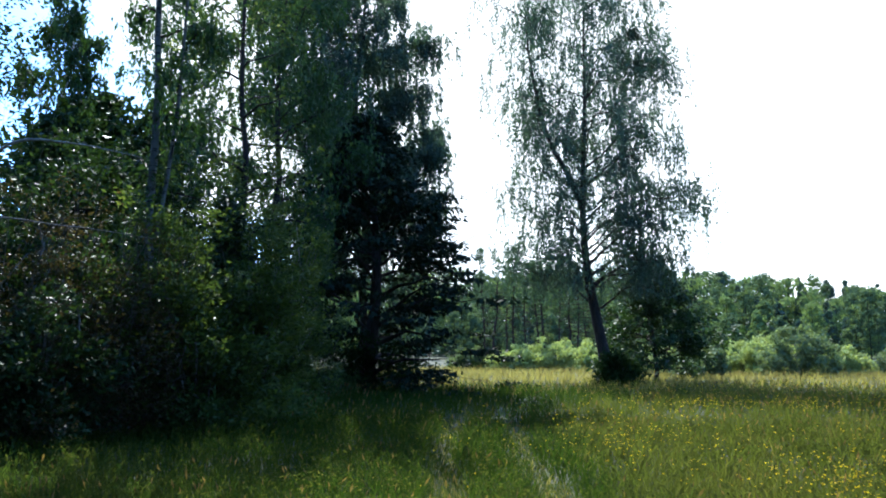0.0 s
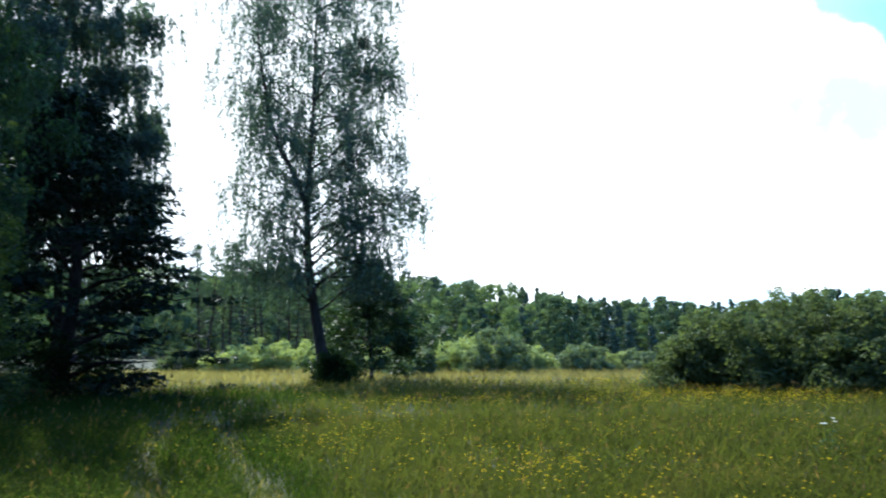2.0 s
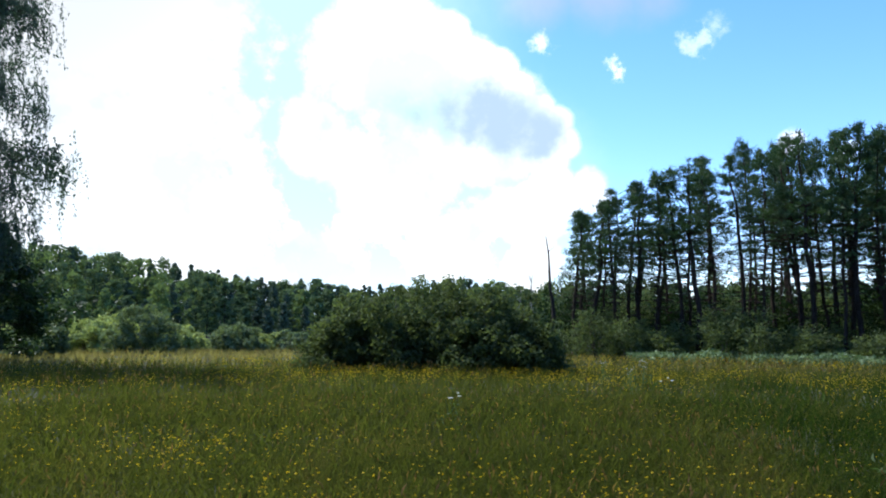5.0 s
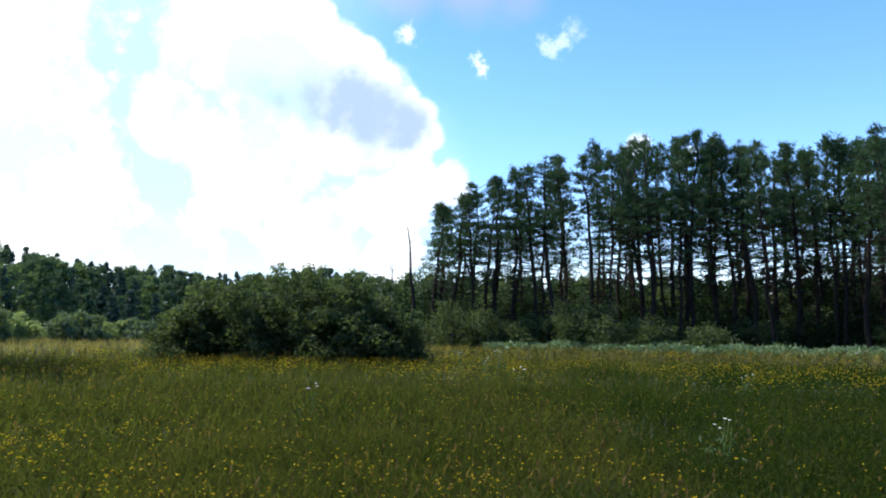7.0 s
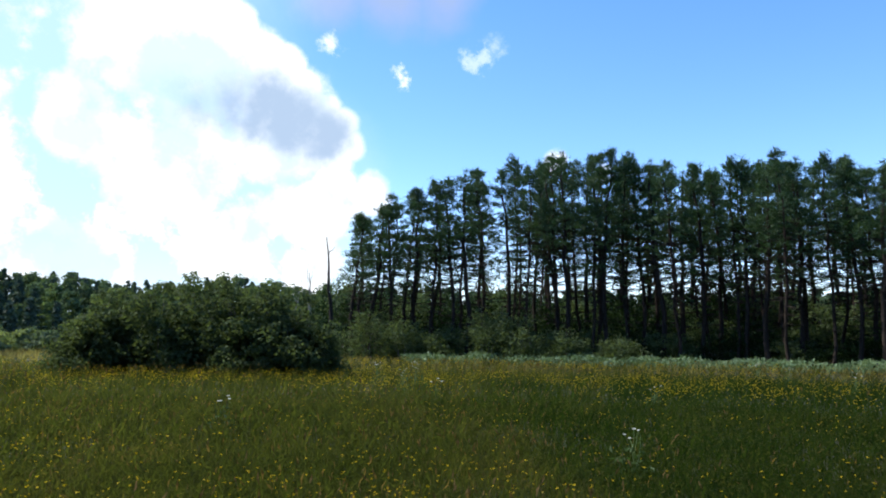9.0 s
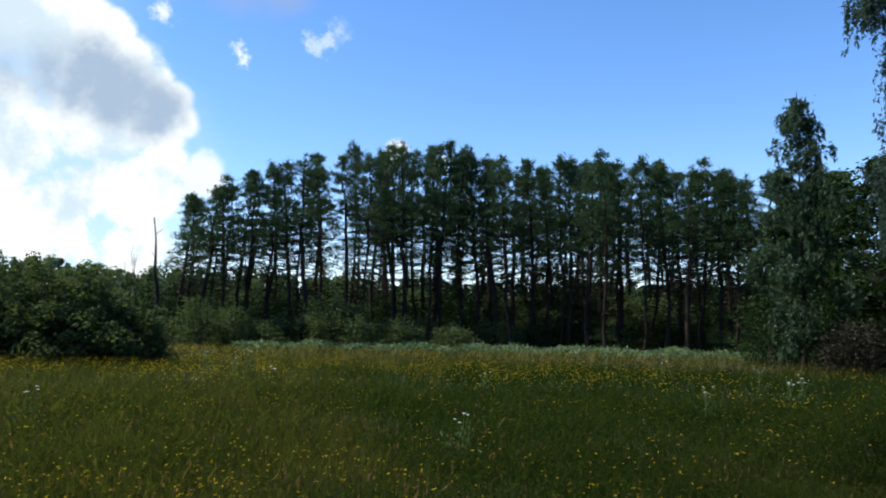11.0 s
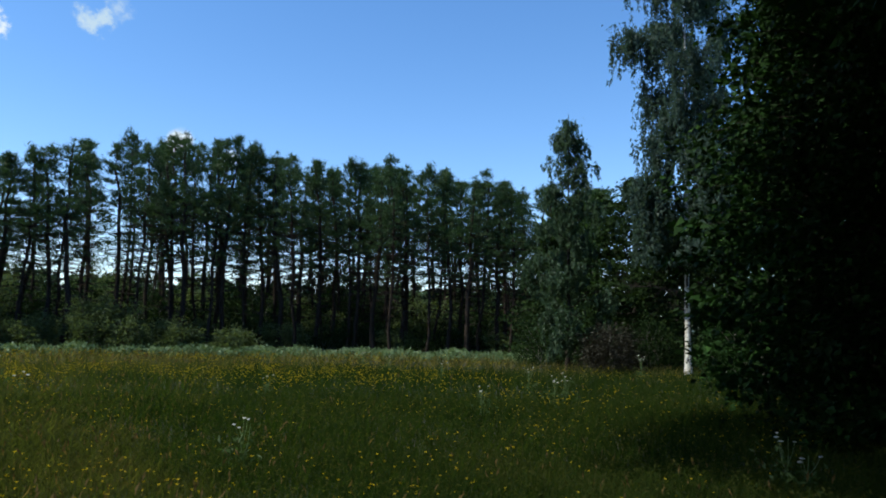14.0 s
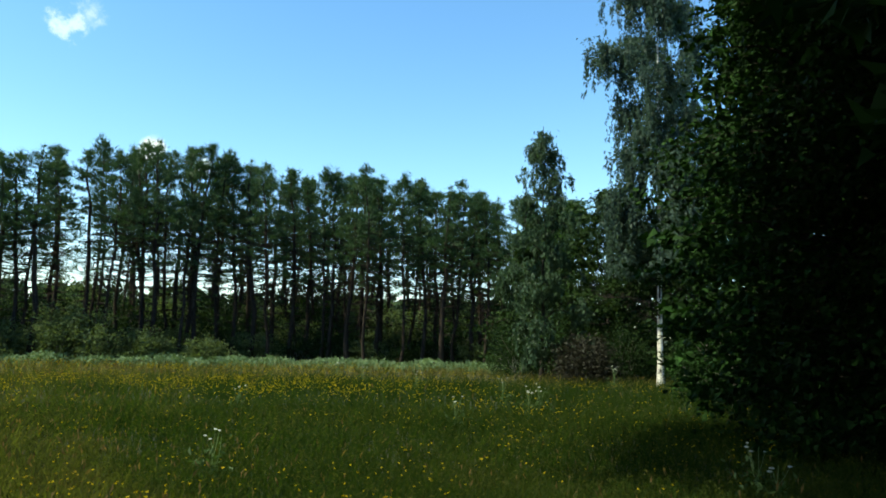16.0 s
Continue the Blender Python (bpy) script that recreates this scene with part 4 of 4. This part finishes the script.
# its wide upper canopy, out of view, added to shade the crown below
rng = np.random.default_rng(52)
n = 15000
a, r = rng.uniform(0, 2 * np.pi, n), 6.2 * np.sqrt(rng.uniform(0, 1, n))
r *= 1 + 0.12 * np.sin(a * 4) + 0.08 * np.sin(a * 9)
pos = np.stack([np.cos(a) * r + 1.0, np.sin(a) * r - 0.5, 12.2 + rng.uniform(0, 1, n) * (6.5 - 0.45 * r) + 0.3], 1)
part("shade_canopy", [leaves(rng, pos, 0.22, None, 0.7, 1.0, True)], LEAF_DEEP_SHADE, big)["kind"] = "stuff"
for i in range(7):
    a = i * 0.9 + 0.3
    part("limb", [tube(bend(rng, (0, 0, 8.5 + 0.5 * i), (math.cos(a) * 4.5 + 1, math.sin(a) * 4.5 - 0.5, 13.4 + 0.2 * i), 6, 0.25, 0.05), np.linspace(0.11, 0.02, 6), 6)], BARK_DARK, big, smooth=True)
# out-of-view tree, added only to cast shade on the big maple
over = broadleaf("maple_tree", on_ground(-138.0, 6.2), 47, 20, 18.0, 0.5, 1100, 44, "unseen leafy tree added to shade the dark maple", LEAF_DEEP_SHADE, trunk_r=0.32, leaf_size=0.2, limbs=26, taper=0.35, shell=0.1, skirt=0.8, far=True)
# its unseen overhang, set where the sun's rays to the maple pass
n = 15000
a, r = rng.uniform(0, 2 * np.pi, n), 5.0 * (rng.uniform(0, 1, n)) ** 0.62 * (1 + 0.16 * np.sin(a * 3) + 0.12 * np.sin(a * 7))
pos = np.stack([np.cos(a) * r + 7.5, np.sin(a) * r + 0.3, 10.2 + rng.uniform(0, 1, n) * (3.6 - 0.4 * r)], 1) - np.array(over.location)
part("shade_canopy", [leaves(rng, pos, 0.22, None, 0.7, 1.0, True)], LEAF_DEEP_SHADE, over)["kind"] = "stuff"
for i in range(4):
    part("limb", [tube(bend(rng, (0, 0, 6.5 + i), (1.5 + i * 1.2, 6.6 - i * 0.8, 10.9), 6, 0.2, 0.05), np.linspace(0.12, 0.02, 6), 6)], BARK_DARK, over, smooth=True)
broadleaf("maple_tree", on_ground(-122.0, 24), 34, 17, 10.0, 0.02, 700, 30, "dark leafy tree at the edge of the wood", LEAF_DEEP_SHADE, trunk_r=0.28, leaf_size=0.28, limbs=22, taper=0.35, shell=0.2, far=True)
broadleaf("maple_tree", on_ground(-122.5, 27), 46, 15, 9.0, 0.02, 600, 34, "dark leafy tree at the edge of the wood", LEAF_DEEP_SHADE, trunk_r=0.28, leaf_size=0.28, limbs=22, taper=0.35, shell=0.2, far=True)
wood = broadleaf("maple_tree", on_ground(-133.0, 17), 35, 16, 10.0, 0.02, 500, 30, "dark leafy tree at the edge of the wood", LEAF_DEEP_SHADE, trunk_r=0.28, leaf_size=0.28, limbs=22, taper=0.35, shell=0.2, far=True)
# the wood carried on unseen behind the camera, added to block skylight
for az, d in ((-152, 12), (-168, 14), (172, 12.5), (148, 14), (124, 13), (98, 14.5), (72, 15)):
    copy_thing(wood, Matrix()).matrix_basis = Matrix.Translation(on_ground(az, d)) @ pose(0, 0, 0, 0, 0, az * 3) @ Matrix.Diagonal((1, 1, 1.1, 1))
for i, (az, d, rx, ry, h, leaf, lab) in enumerate([
        (-104.3, 34, 1.3, 1.1, 2.1, LEAF_BROWN, "low dull brown twiggy bush by the grove"),
        (-107.2, 36, 1.4, 1.3, 2.4, LEAF_DARK, "dark green bush beside a white birch stem"),
        (-114.5, 26, 1.4, 1.3, 2.8, LEAF_DEEP_SHADE, "dark green bush in deep shade"),
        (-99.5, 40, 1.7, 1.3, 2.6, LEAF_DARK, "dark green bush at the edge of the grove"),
        (-115.5, 21, 1.8, 1.5, 3.2, LEAF_DEEP_SHADE, "dark green bush in deep shade")]):
    bush("edge_bush", on_ground(az, d), 230 + i, rx, ry, h, 180, 30, lab, leaf, 0.12, group="bushes beside the grove", clump_r=0.36)


# -- far woods: three kinds of tree, standing in rows up the slope
def far_woods():
    rng = np.random.default_rng(77)
    stems_s, stems_e, stems_w = [], [], []
    kinds = {"leafy": [], "light": [], "needle": []}

    def one(az, d, h, w, kind):
        p = np.array(on_ground(az, d))
        stems_s.append(p[None])
        stems_e.append((p + np.array([0, 0, h * 0.9]))[None])
        stems_w.append([0.010 * h])
        m = 56 if kind == "needle" else 60
        u = rng.uniform(0, 1, m)
        a = rng.uniform(0, 2 * np.pi, m)
        if kind == "needle":
            env, z, r = w * 0.5 * (1 - u) ** 0.85 + 0.1, h * (0.10 + 0.88 * u), 0.26 + 0.10 * w * (1 - u)
        else:
            env = w * 0.5 * np.sqrt(np.clip(1 - np.abs(u - 0.38) / 0.64, 0.02, 1))
            z, r = h * (0.06 + 0.90 * u), w * rng.uniform(0.08, 0.16, m)
        k = env * rng.uniform(0.45, 0.95, m)
        c = p + np.stack([np.cos(a) * k, np.sin(a) * k, z], 1)
        kinds[kind].append(clumped(rng, c, r, 26, 0.0036 * d, 0.8 if kind != "needle" else 0.45, 0.4))

    tops = ([-106, -62, -54.9, -53, -50.7, -45.8, -43.7, -40.7, -37.8, -32.2, -29.6, -26.2, -21.2, -19.1, -10, 0, 40],
            [3.4, 3.5, 3.4, 3.3, 3.8, 3.8, 3.3, 3.35, 3.8, 3.85, 4.3, 4.85, 5.4, 5.8, 6.0, 6.0, 6.0])
    for d0, share, step in ((196, 1.03, 0.6), (184, 0.97, 0.85), (168, 0.86, 1.1), (152, 0.70, 1.6), (138, 0.48, 2.2)):
        az = 38.0
        while az > -106:
            a, d = az + rng.uniform(-0.4, 0.4), d0 + rng.uniform(-7, 7)
            top = float(np.interp(a, *tops)) * share * rng.uniform(0.92, 1.07)
            kind = rng.choice(["leafy", "light", "needle"], p=[0.45, 0.27, 0.28] if share < 0.9 else [0.35, 0.10, 0.55])
            g = on_ground(a, d).z
            h = max(3.0, d * math.tan(radians(top)) + 1.65 - g)
            one(a, d, h, h * rng.uniform(0.42, 0.62) * (0.8 if kind == "needle" else 1.1) if h > 5 else h, kind)
            az -= step * rng.uniform(0.6, 1.4)
    for a, d, el, w, kind in ((-29.4, 126, 4.5, 4.6, "leafy"), (-30.6, 124, 4.0, 3.6, "leafy"), (-28.6, 128, 4.1, 3.4, "leafy"), (-33.6, 122, 1.9, 2.6, "needle"), (-34.8, 126, 2.1, 2.6, "needle"), (-22.6, 122, 2.9, 3.4, "light")):
        one(a, d, d * math.tan(radians(el)) + 1.65 - on_ground(a, d).z, w, kind)
    for i in range(60):
        a = rng.uniform(40, 225) if i % 2 else rng.uniform(-135, -106)
        one(a, rng.uniform(85, 130), rng.uniform(9, 14), 7.5, "leafy")
    for kind, name, mat, lab in (("leafy", "far_woods", LEAF_HAZY, "distant leafy woodland of alder and aspen"), ("light", "far_birches", LEAF_HAZY_LIGHT, "distant light green birches of the woodland"),
                                 ("needle", "far_conifers", NEEDLE_HAZY, "distant dark spruces and pines of the woodland")):
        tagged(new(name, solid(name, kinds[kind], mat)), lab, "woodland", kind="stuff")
    st = solid("far_trunks", [strips(np.concatenate(stems_s), np.concatenate(stems_e), np.concatenate(stems_w))], BARK_DARK)
    tagged(new("far_trunks", st), "distant dark tree trunks of the woodland", "tree trunks", kind="stuff")


far_woods()
# slim pines rising from the woods behind the lone birch
rng = np.random.default_rng(15)
for i in range(12):
    a = -3.2 - 0.75 * i + rng.uniform(-0.3, 0.3)
    d = 74 + rng.uniform(-5, 6)
    h = d * math.tan(radians(8.6 - 0.18 * i - rng.uniform(0, 1.6))) + 1.65
    copy_thing(pines[i % 5], Matrix()).matrix_basis = Matrix.Translation(on_ground(a, d)) @ pose(0, 0, 0, 0, 0, rng.uniform(0, 360)) @ Matrix.Diagonal((0.75, 0.75, h / 14.0, 1))


# -- meadow: grass, flowers and tall herbs
def scatter(rng, n, r0, r1, a0=36.0, a1=-128.0):
    r = np.sqrt(rng.uniform(r0 * r0, r1 * r1, n))
    a = np.radians(rng.uniform(a1, a0, n))
    return np.stack([-np.sin(a) * r, np.cos(a) * r], 1)


TABLE = np.random.default_rng(41).uniform(0, 1, (64, 64))


def patchy(p, scale, seed):
    """Smooth random patches between 0 and 1, at two sizes."""
    out = 0
    for k, w in ((1.0, 0.62), (2.7, 0.38)):
        x, y = p[:, 0] / scale * k + seed * 7.3, p[:, 1] / scale * k + seed * 3.1
        i, j = np.floor(x).astype(int), np.floor(y).astype(int)
        u, v = x - i, y - j
        u, v = u * u * (3 - 2 * u), v * v * (3 - 2 * v)
        g = lambda a, c: TABLE[(i + a) % 64, (j + c) % 64]
        out = out + w * ((g(0, 0) * (1 - u) + g(1, 0) * u) * (1 - v) + (g(0, 1) * (1 - u) + g(1, 1) * u) * v)
    return out


def meadow_grass():
    rng = np.random.default_rng(9)
    pieces, heads, dry, green = [], [], [], []
    for n, r0, r1, w, h in ((18000, 0.4, 4.5, 0.005, 0.38), (42000, 4.5, 26.0, 0.014, 0.42), (100000, 4.5, 10.0, 0.0036, 0.36), (90000, 10.0, 18.0, 0.0070, 0.40), (90000, 18.0, 34.0, 0.013, 0.48), (90000, 34.0, 72.0, 0.03, 0.50)):
        p = scatter(rng, n, r0, r1) if n > 60000 else scatter(rng, n, r0, r1, 232.0, -128.0) if r0 < 1 else scatter(rng, n, r0, r1, 232.0, 36.0)
        dens = patchy(p, 1.6, 2.0)
        p = p[rng.uniform(0, 1, n) < 0.35 + dens * 0.9]
        n = len(p)
        hh = h * rng.uniform(0.45, 1.15, n) * (0.7 + 0.6 * patchy(p, 3.1, 5.0))
        wheel = 0.10 * np.sin(p[:, 1] * 0.9) + 0.03 * (p[:, 1] - 9)
        off = np.minimum(np.abs(p[:, 0] + 0.05 - wheel), np.abs(p[:, 0] - 1.2 - wheel))
        trodden = (off < 0.24) & (p[:, 1] > 3) & (p[:, 1] < 19)
        hh = np.where(trodden, hh * 0.35, hh)
        z = rise(p[:, 0], p[:, 1])
        base = np.column_stack([p, z])
        a = rng.uniform(0, 2 * np.pi, n)
        side = np.stack([np.cos(a), np.sin(a), 0 * a], 1) * (w * rng.uniform(0.6, 1.4, n))[:, None]
        leanv = rng.normal(size=(n, 3)) * 0.52 * hh[:, None] + np.array([0.05, -0.03, 0]) * hh[:, None]
        leanv[:, 2] = 0
        mid = base + leanv * 0.35 + np.stack([0 * a, 0 * a, hh * 0.6], 1)
        tip = base + leanv + np.stack([0 * a, 0 * a, hh], 1)
        if r0 < 15 and n > 36000:
            k = rng.uniform(0, 1, n) < (0.55 if r0 < 15 else 0.3)
            q = base[k] + leanv[k] * 0.5 + np.stack([0 * hh[k], 0 * hh[k], hh[k] * rng.uniform(0.45, 1.0, k.sum())], 1)
            pieces.append(leaves(rng, q, 0.045 if r0 < 9 else 0.06 if r0 < 15 else 0.09, None, 0.4))
        if r0 < 15:
            v = np.stack([base - side, base + side, mid + side * 0.8, mid - side * 0.8, tip], 1).reshape(-1, 3)
            # bearings either side of the open meadow get the shade-darkened green
            shaded = np.abs(np.degrees(np.arctan2(-p[:, 0], p[:, 1])) + 41) > 27 + 24 * (patchy(p, 2.5, 4.0) - 0.5)
            worn = trodden & (rng.uniform(0, 1, n) < 0.2)
            for keep, out in ((~shaded & ~worn, pieces), (shaded & ~worn, green), (worn, dry)):
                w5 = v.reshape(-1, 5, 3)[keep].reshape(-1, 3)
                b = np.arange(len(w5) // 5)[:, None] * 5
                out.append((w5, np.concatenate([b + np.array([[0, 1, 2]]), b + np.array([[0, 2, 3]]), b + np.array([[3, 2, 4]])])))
        else:
            v = np.stack([base - side, base + side, tip], 1).reshape(-1, 3)
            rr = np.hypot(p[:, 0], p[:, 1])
            # far blades go straw-pale, which paints the sunlit strip there
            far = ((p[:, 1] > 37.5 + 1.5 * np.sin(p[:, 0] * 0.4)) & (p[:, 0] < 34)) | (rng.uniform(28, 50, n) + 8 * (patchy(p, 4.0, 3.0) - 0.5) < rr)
            shaded = (np.abs(np.degrees(np.arctan2(-p[:, 0], p[:, 1])) + 41) > 28 + 24 * (patchy(p, 3.5, 4.0) - 0.5)) & (rr < 33) & ~far
            for keep, out in ((~far & ~shaded, pieces), (far, dry), (shaded, green)):
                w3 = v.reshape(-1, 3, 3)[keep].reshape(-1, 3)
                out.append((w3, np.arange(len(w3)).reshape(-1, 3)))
        k = rng.uniform(0, 1, n) < (0.03 if r0 < 16 else 0.045) * np.clip(patchy(p, 5.0, 8.0) * 4 - 1.2, 0.15, 2.0) * np.clip((np.degrees(np.arctan2(-p[:, 0], p[:, 1])) + 96) / 36, 0.12, 1)
        up = np.tile((0, 0, 1.0), (k.sum(), 1))
        heads.append(leaves(rng, tip[k], 0.09 if r0 < 15 else 0.13, up + leanv[k], 0.22 if r0 < 15 else 0.3, 0.5))
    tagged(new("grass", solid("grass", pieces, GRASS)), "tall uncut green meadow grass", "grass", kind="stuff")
    tagged(new("green_grass", solid("green_grass", green, GRASS_GREEN_SHADED)), "green grass near the wood's edge, darkened for shade", "grass", kind="stuff")
    tagged(new("dry_grass", solid("dry_grass", dry, GRASS_DRY_LIT)), "straw-yellow grass at the meadow's far side, with sunlight in its colour", "grass", kind="stuff")
    tagged(new("grass_heads", solid("grass_heads", heads, SEED_HEAD)), "brown flowering heads of the meadow grass", "grass", kind="stuff")


meadow_grass()


def buttercups():
    rng = np.random.default_rng(19)
    pos, size = [], []
    for n, r0, r1, s in ((70000, 4.6, 14.0, 0.019), (90000, 14.0, 30.0, 0.026), (24000, 30.0, 46.0, 0.040)):
        p = scatter(rng, n, r0, r1, 2.0, -118.0)
        az = np.degrees(np.arctan2(-p[:, 0], p[:, 1]))
        drift = np.clip(patchy(p, 2.4 + r0 * 0.12, 1.0) * 2.6 - 0.85, 0.04, 0.8)
        knot = np.clip(patchy(p, 0.38 + r0 * 0.014, 6.0) * 5.0 - 2.3, 0.06, 0.9) * (0.95 if r0 < 14 else 0.8)
        east = np.clip((az + (86 if r0 < 14 else 118)) / 46, 0.10, 1) * np.clip((-6 - az) / 26, 0.06, 1)
        p = p[rng.uniform(0, 1, n) < drift * knot * east * np.where(p[:, 1] > 36, 0.25, 1.0)]
        z = rise(p[:, 0], p[:, 1]) + rng.uniform(0.22, 0.48, len(p))
        pos.append(np.column_stack([p, z]))
        size.append(np.full(len(p), s))
    pos, size = np.concatenate(pos), np.concatenate(size)
    pieces = []
    for turn in range(3):
        a = rng.uniform(0, 2 * np.pi, len(pos))
        way = np.stack([np.cos(a), np.sin(a), 0 * a + 0.5], 1)
        pieces.append(leaves(rng, pos, size * 0.8, way, 0.9, 0.6, True))
    tagged(new("buttercups", solid("buttercups", pieces, PETAL_YELLOW)), "yellow buttercups scattered through the meadow", "flowers", kind="stuff")


buttercups()


def flower_head(rng, c, r):
    """A lumpy little dome."""
    a = np.linspace(0, 2 * np.pi, 9, endpoint=False)
    rings = [np.stack([np.cos(a) * r * k, np.sin(a) * r * k, z * r + rng.uniform(-0.12, 0.12, 9) * r], 1) * np.append(rng.uniform(0.8, 1.2, (9, 1)).repeat(2, 1), np.ones((9, 1)), 1)
             for k, z in ((0.35, -0.25), (1.0, 0.05), (0.6, 0.3), (0.05, 0.35))]
    v = np.concatenate(rings) + c
    i, j = np.meshgrid(np.arange(3), np.arange(9), indexing="ij")
    k = (j + 1) % 9
    return v, np.stack([i * 9 + j, i * 9 + k, (i + 1) * 9 + k, (i + 1) * 9 + j], -1).reshape(-1, 4)


def umbel_plant(name, where, seed, h, heads, label):
    """Cow parsley: a branching stalk with flat white flower heads."""
    rng = np.random.default_rng(seed)
    ob = thing(name, where, label, "wildflower", "white umbels in the meadow")
    tops = []
    part("stem", [tube(bend(rng, (0, 0, 0), (rng.normal() * 0.05, rng.normal() * 0.05, h * 0.9), 6, 0.1), np.linspace(0.008, 0.004, 6), 5)], STALK, ob)
    for i in range(heads):
        az = i * 2.4
        a = np.array([0, 0, h * rng.uniform(0.35, 0.7)])
        b = np.array([math.cos(az) * rng.uniform(0.04, 0.16), math.sin(az) * rng.uniform(0.04, 0.16), h * rng.uniform(0.8, 1.05)])
        stalk = part("stalk", [tube(bend(rng, a, b, 4, 0.1, -0.05), np.linspace(0.005, 0.003, 4), 4)], STALK, ob)
        part("umbel", [flower_head(rng, b, rng.uniform(0.02, 0.034))], PETAL_WHITE, stalk, "flat white flower head")
    pos = rng.normal(size=(60, 3)) * np.array([0.13, 0.13, 0.12]) + np.array([0, 0, h * 0.4])
    pos[:, 2] = np.clip(pos[:, 2], 0.03, h * 0.8)
    part("leaves", [leaves(rng, pos, 0.09, None, 0.45)], LEAF_HERB, ob)
    return ob


for i, (az, d, h, k) in enumerate([(-116.0, 9.0, 0.75, 4), (-77.5, 9.0, 0.7, 4), (-100.4, 16.5, 0.85, 6), (-106.6, 29, 1.0, 9), (-119.0, 14.5, 0.8, 7), (-120.5, 14.0, 0.75, 5), (-61.5, 22, 0.95, 9),
                                   (-60.6, 20, 0.8, 5), (-58.6, 24, 0.85, 5), (-101.2, 18, 0.8, 5), (-98.5, 20, 0.8, 4), (-92.0, 24, 0.8, 5), (-117.4, 8.6, 0.6, 3), (-88.0, 30, 0.8, 5), (-79.0, 17, 0.7, 3),
                                   (-63.0, 17, 0.7, 3), (-47.5, 12, 0.7, 4), (-86.0, 33, 0.85, 6), (-95.0, 15, 0.7, 4)]):
    umbel_plant("cow_parsley", on_ground(az, d, 0.02), 300 + i, h, k, "white-flowered cow parsley standing in the grass")


def edge_strip():
    """Nettles and meadowsweet along the foot of the grove."""
    rng = np.random.default_rng(29)
    n = 15000
    a = rng.uniform(-102.5, -60.5, n)
    keep = rng.uniform(0, 1, n) < 0.35 + 0.65 * np.sin(a * 1.9 + 2 * np.sin(a * 0.6)) ** 2
    a = a[keep]
    n = len(a)
    d = 44.8 + rng.normal(size=n) * 0.9
    h = rng.uniform(0, 1, n) ** 0.6 * (0.60 + 0.16 * np.sin(a * 1.3) * np.sin(a * 0.37 + 1))
    r = np.radians(a)
    pos = np.stack([-np.sin(r) * d, np.cos(r) * d, h], 1)
    ob = new("nettle_strip", solid("nettle_strip", [leaves(rng, pos, 0.20, None, 0.45)], LEAF_EDGE))
    tagged(ob, "pale strip of nettles and meadowsweet along the grove", "herbs", kind="stuff")


edge_strip()
for i, (az, d, k) in enumerate([(9.4, 27, 1.0), (10.8, 22, 0.9), (12.5, 16.5, 0.8), (18.0, 15.2, 0.8), (8.2, 28.5, 1.0)]):
    bush("weed_clump", on_ground(az, d), 400 + i, 0.8 * k, 0.7 * k, 1.15 * k, 60, 26, "clump of tall pale weeds before the thicket", LEAF_HERB, 0.10, 7, 0.2, "weeds by the thicket", upright=0.3)
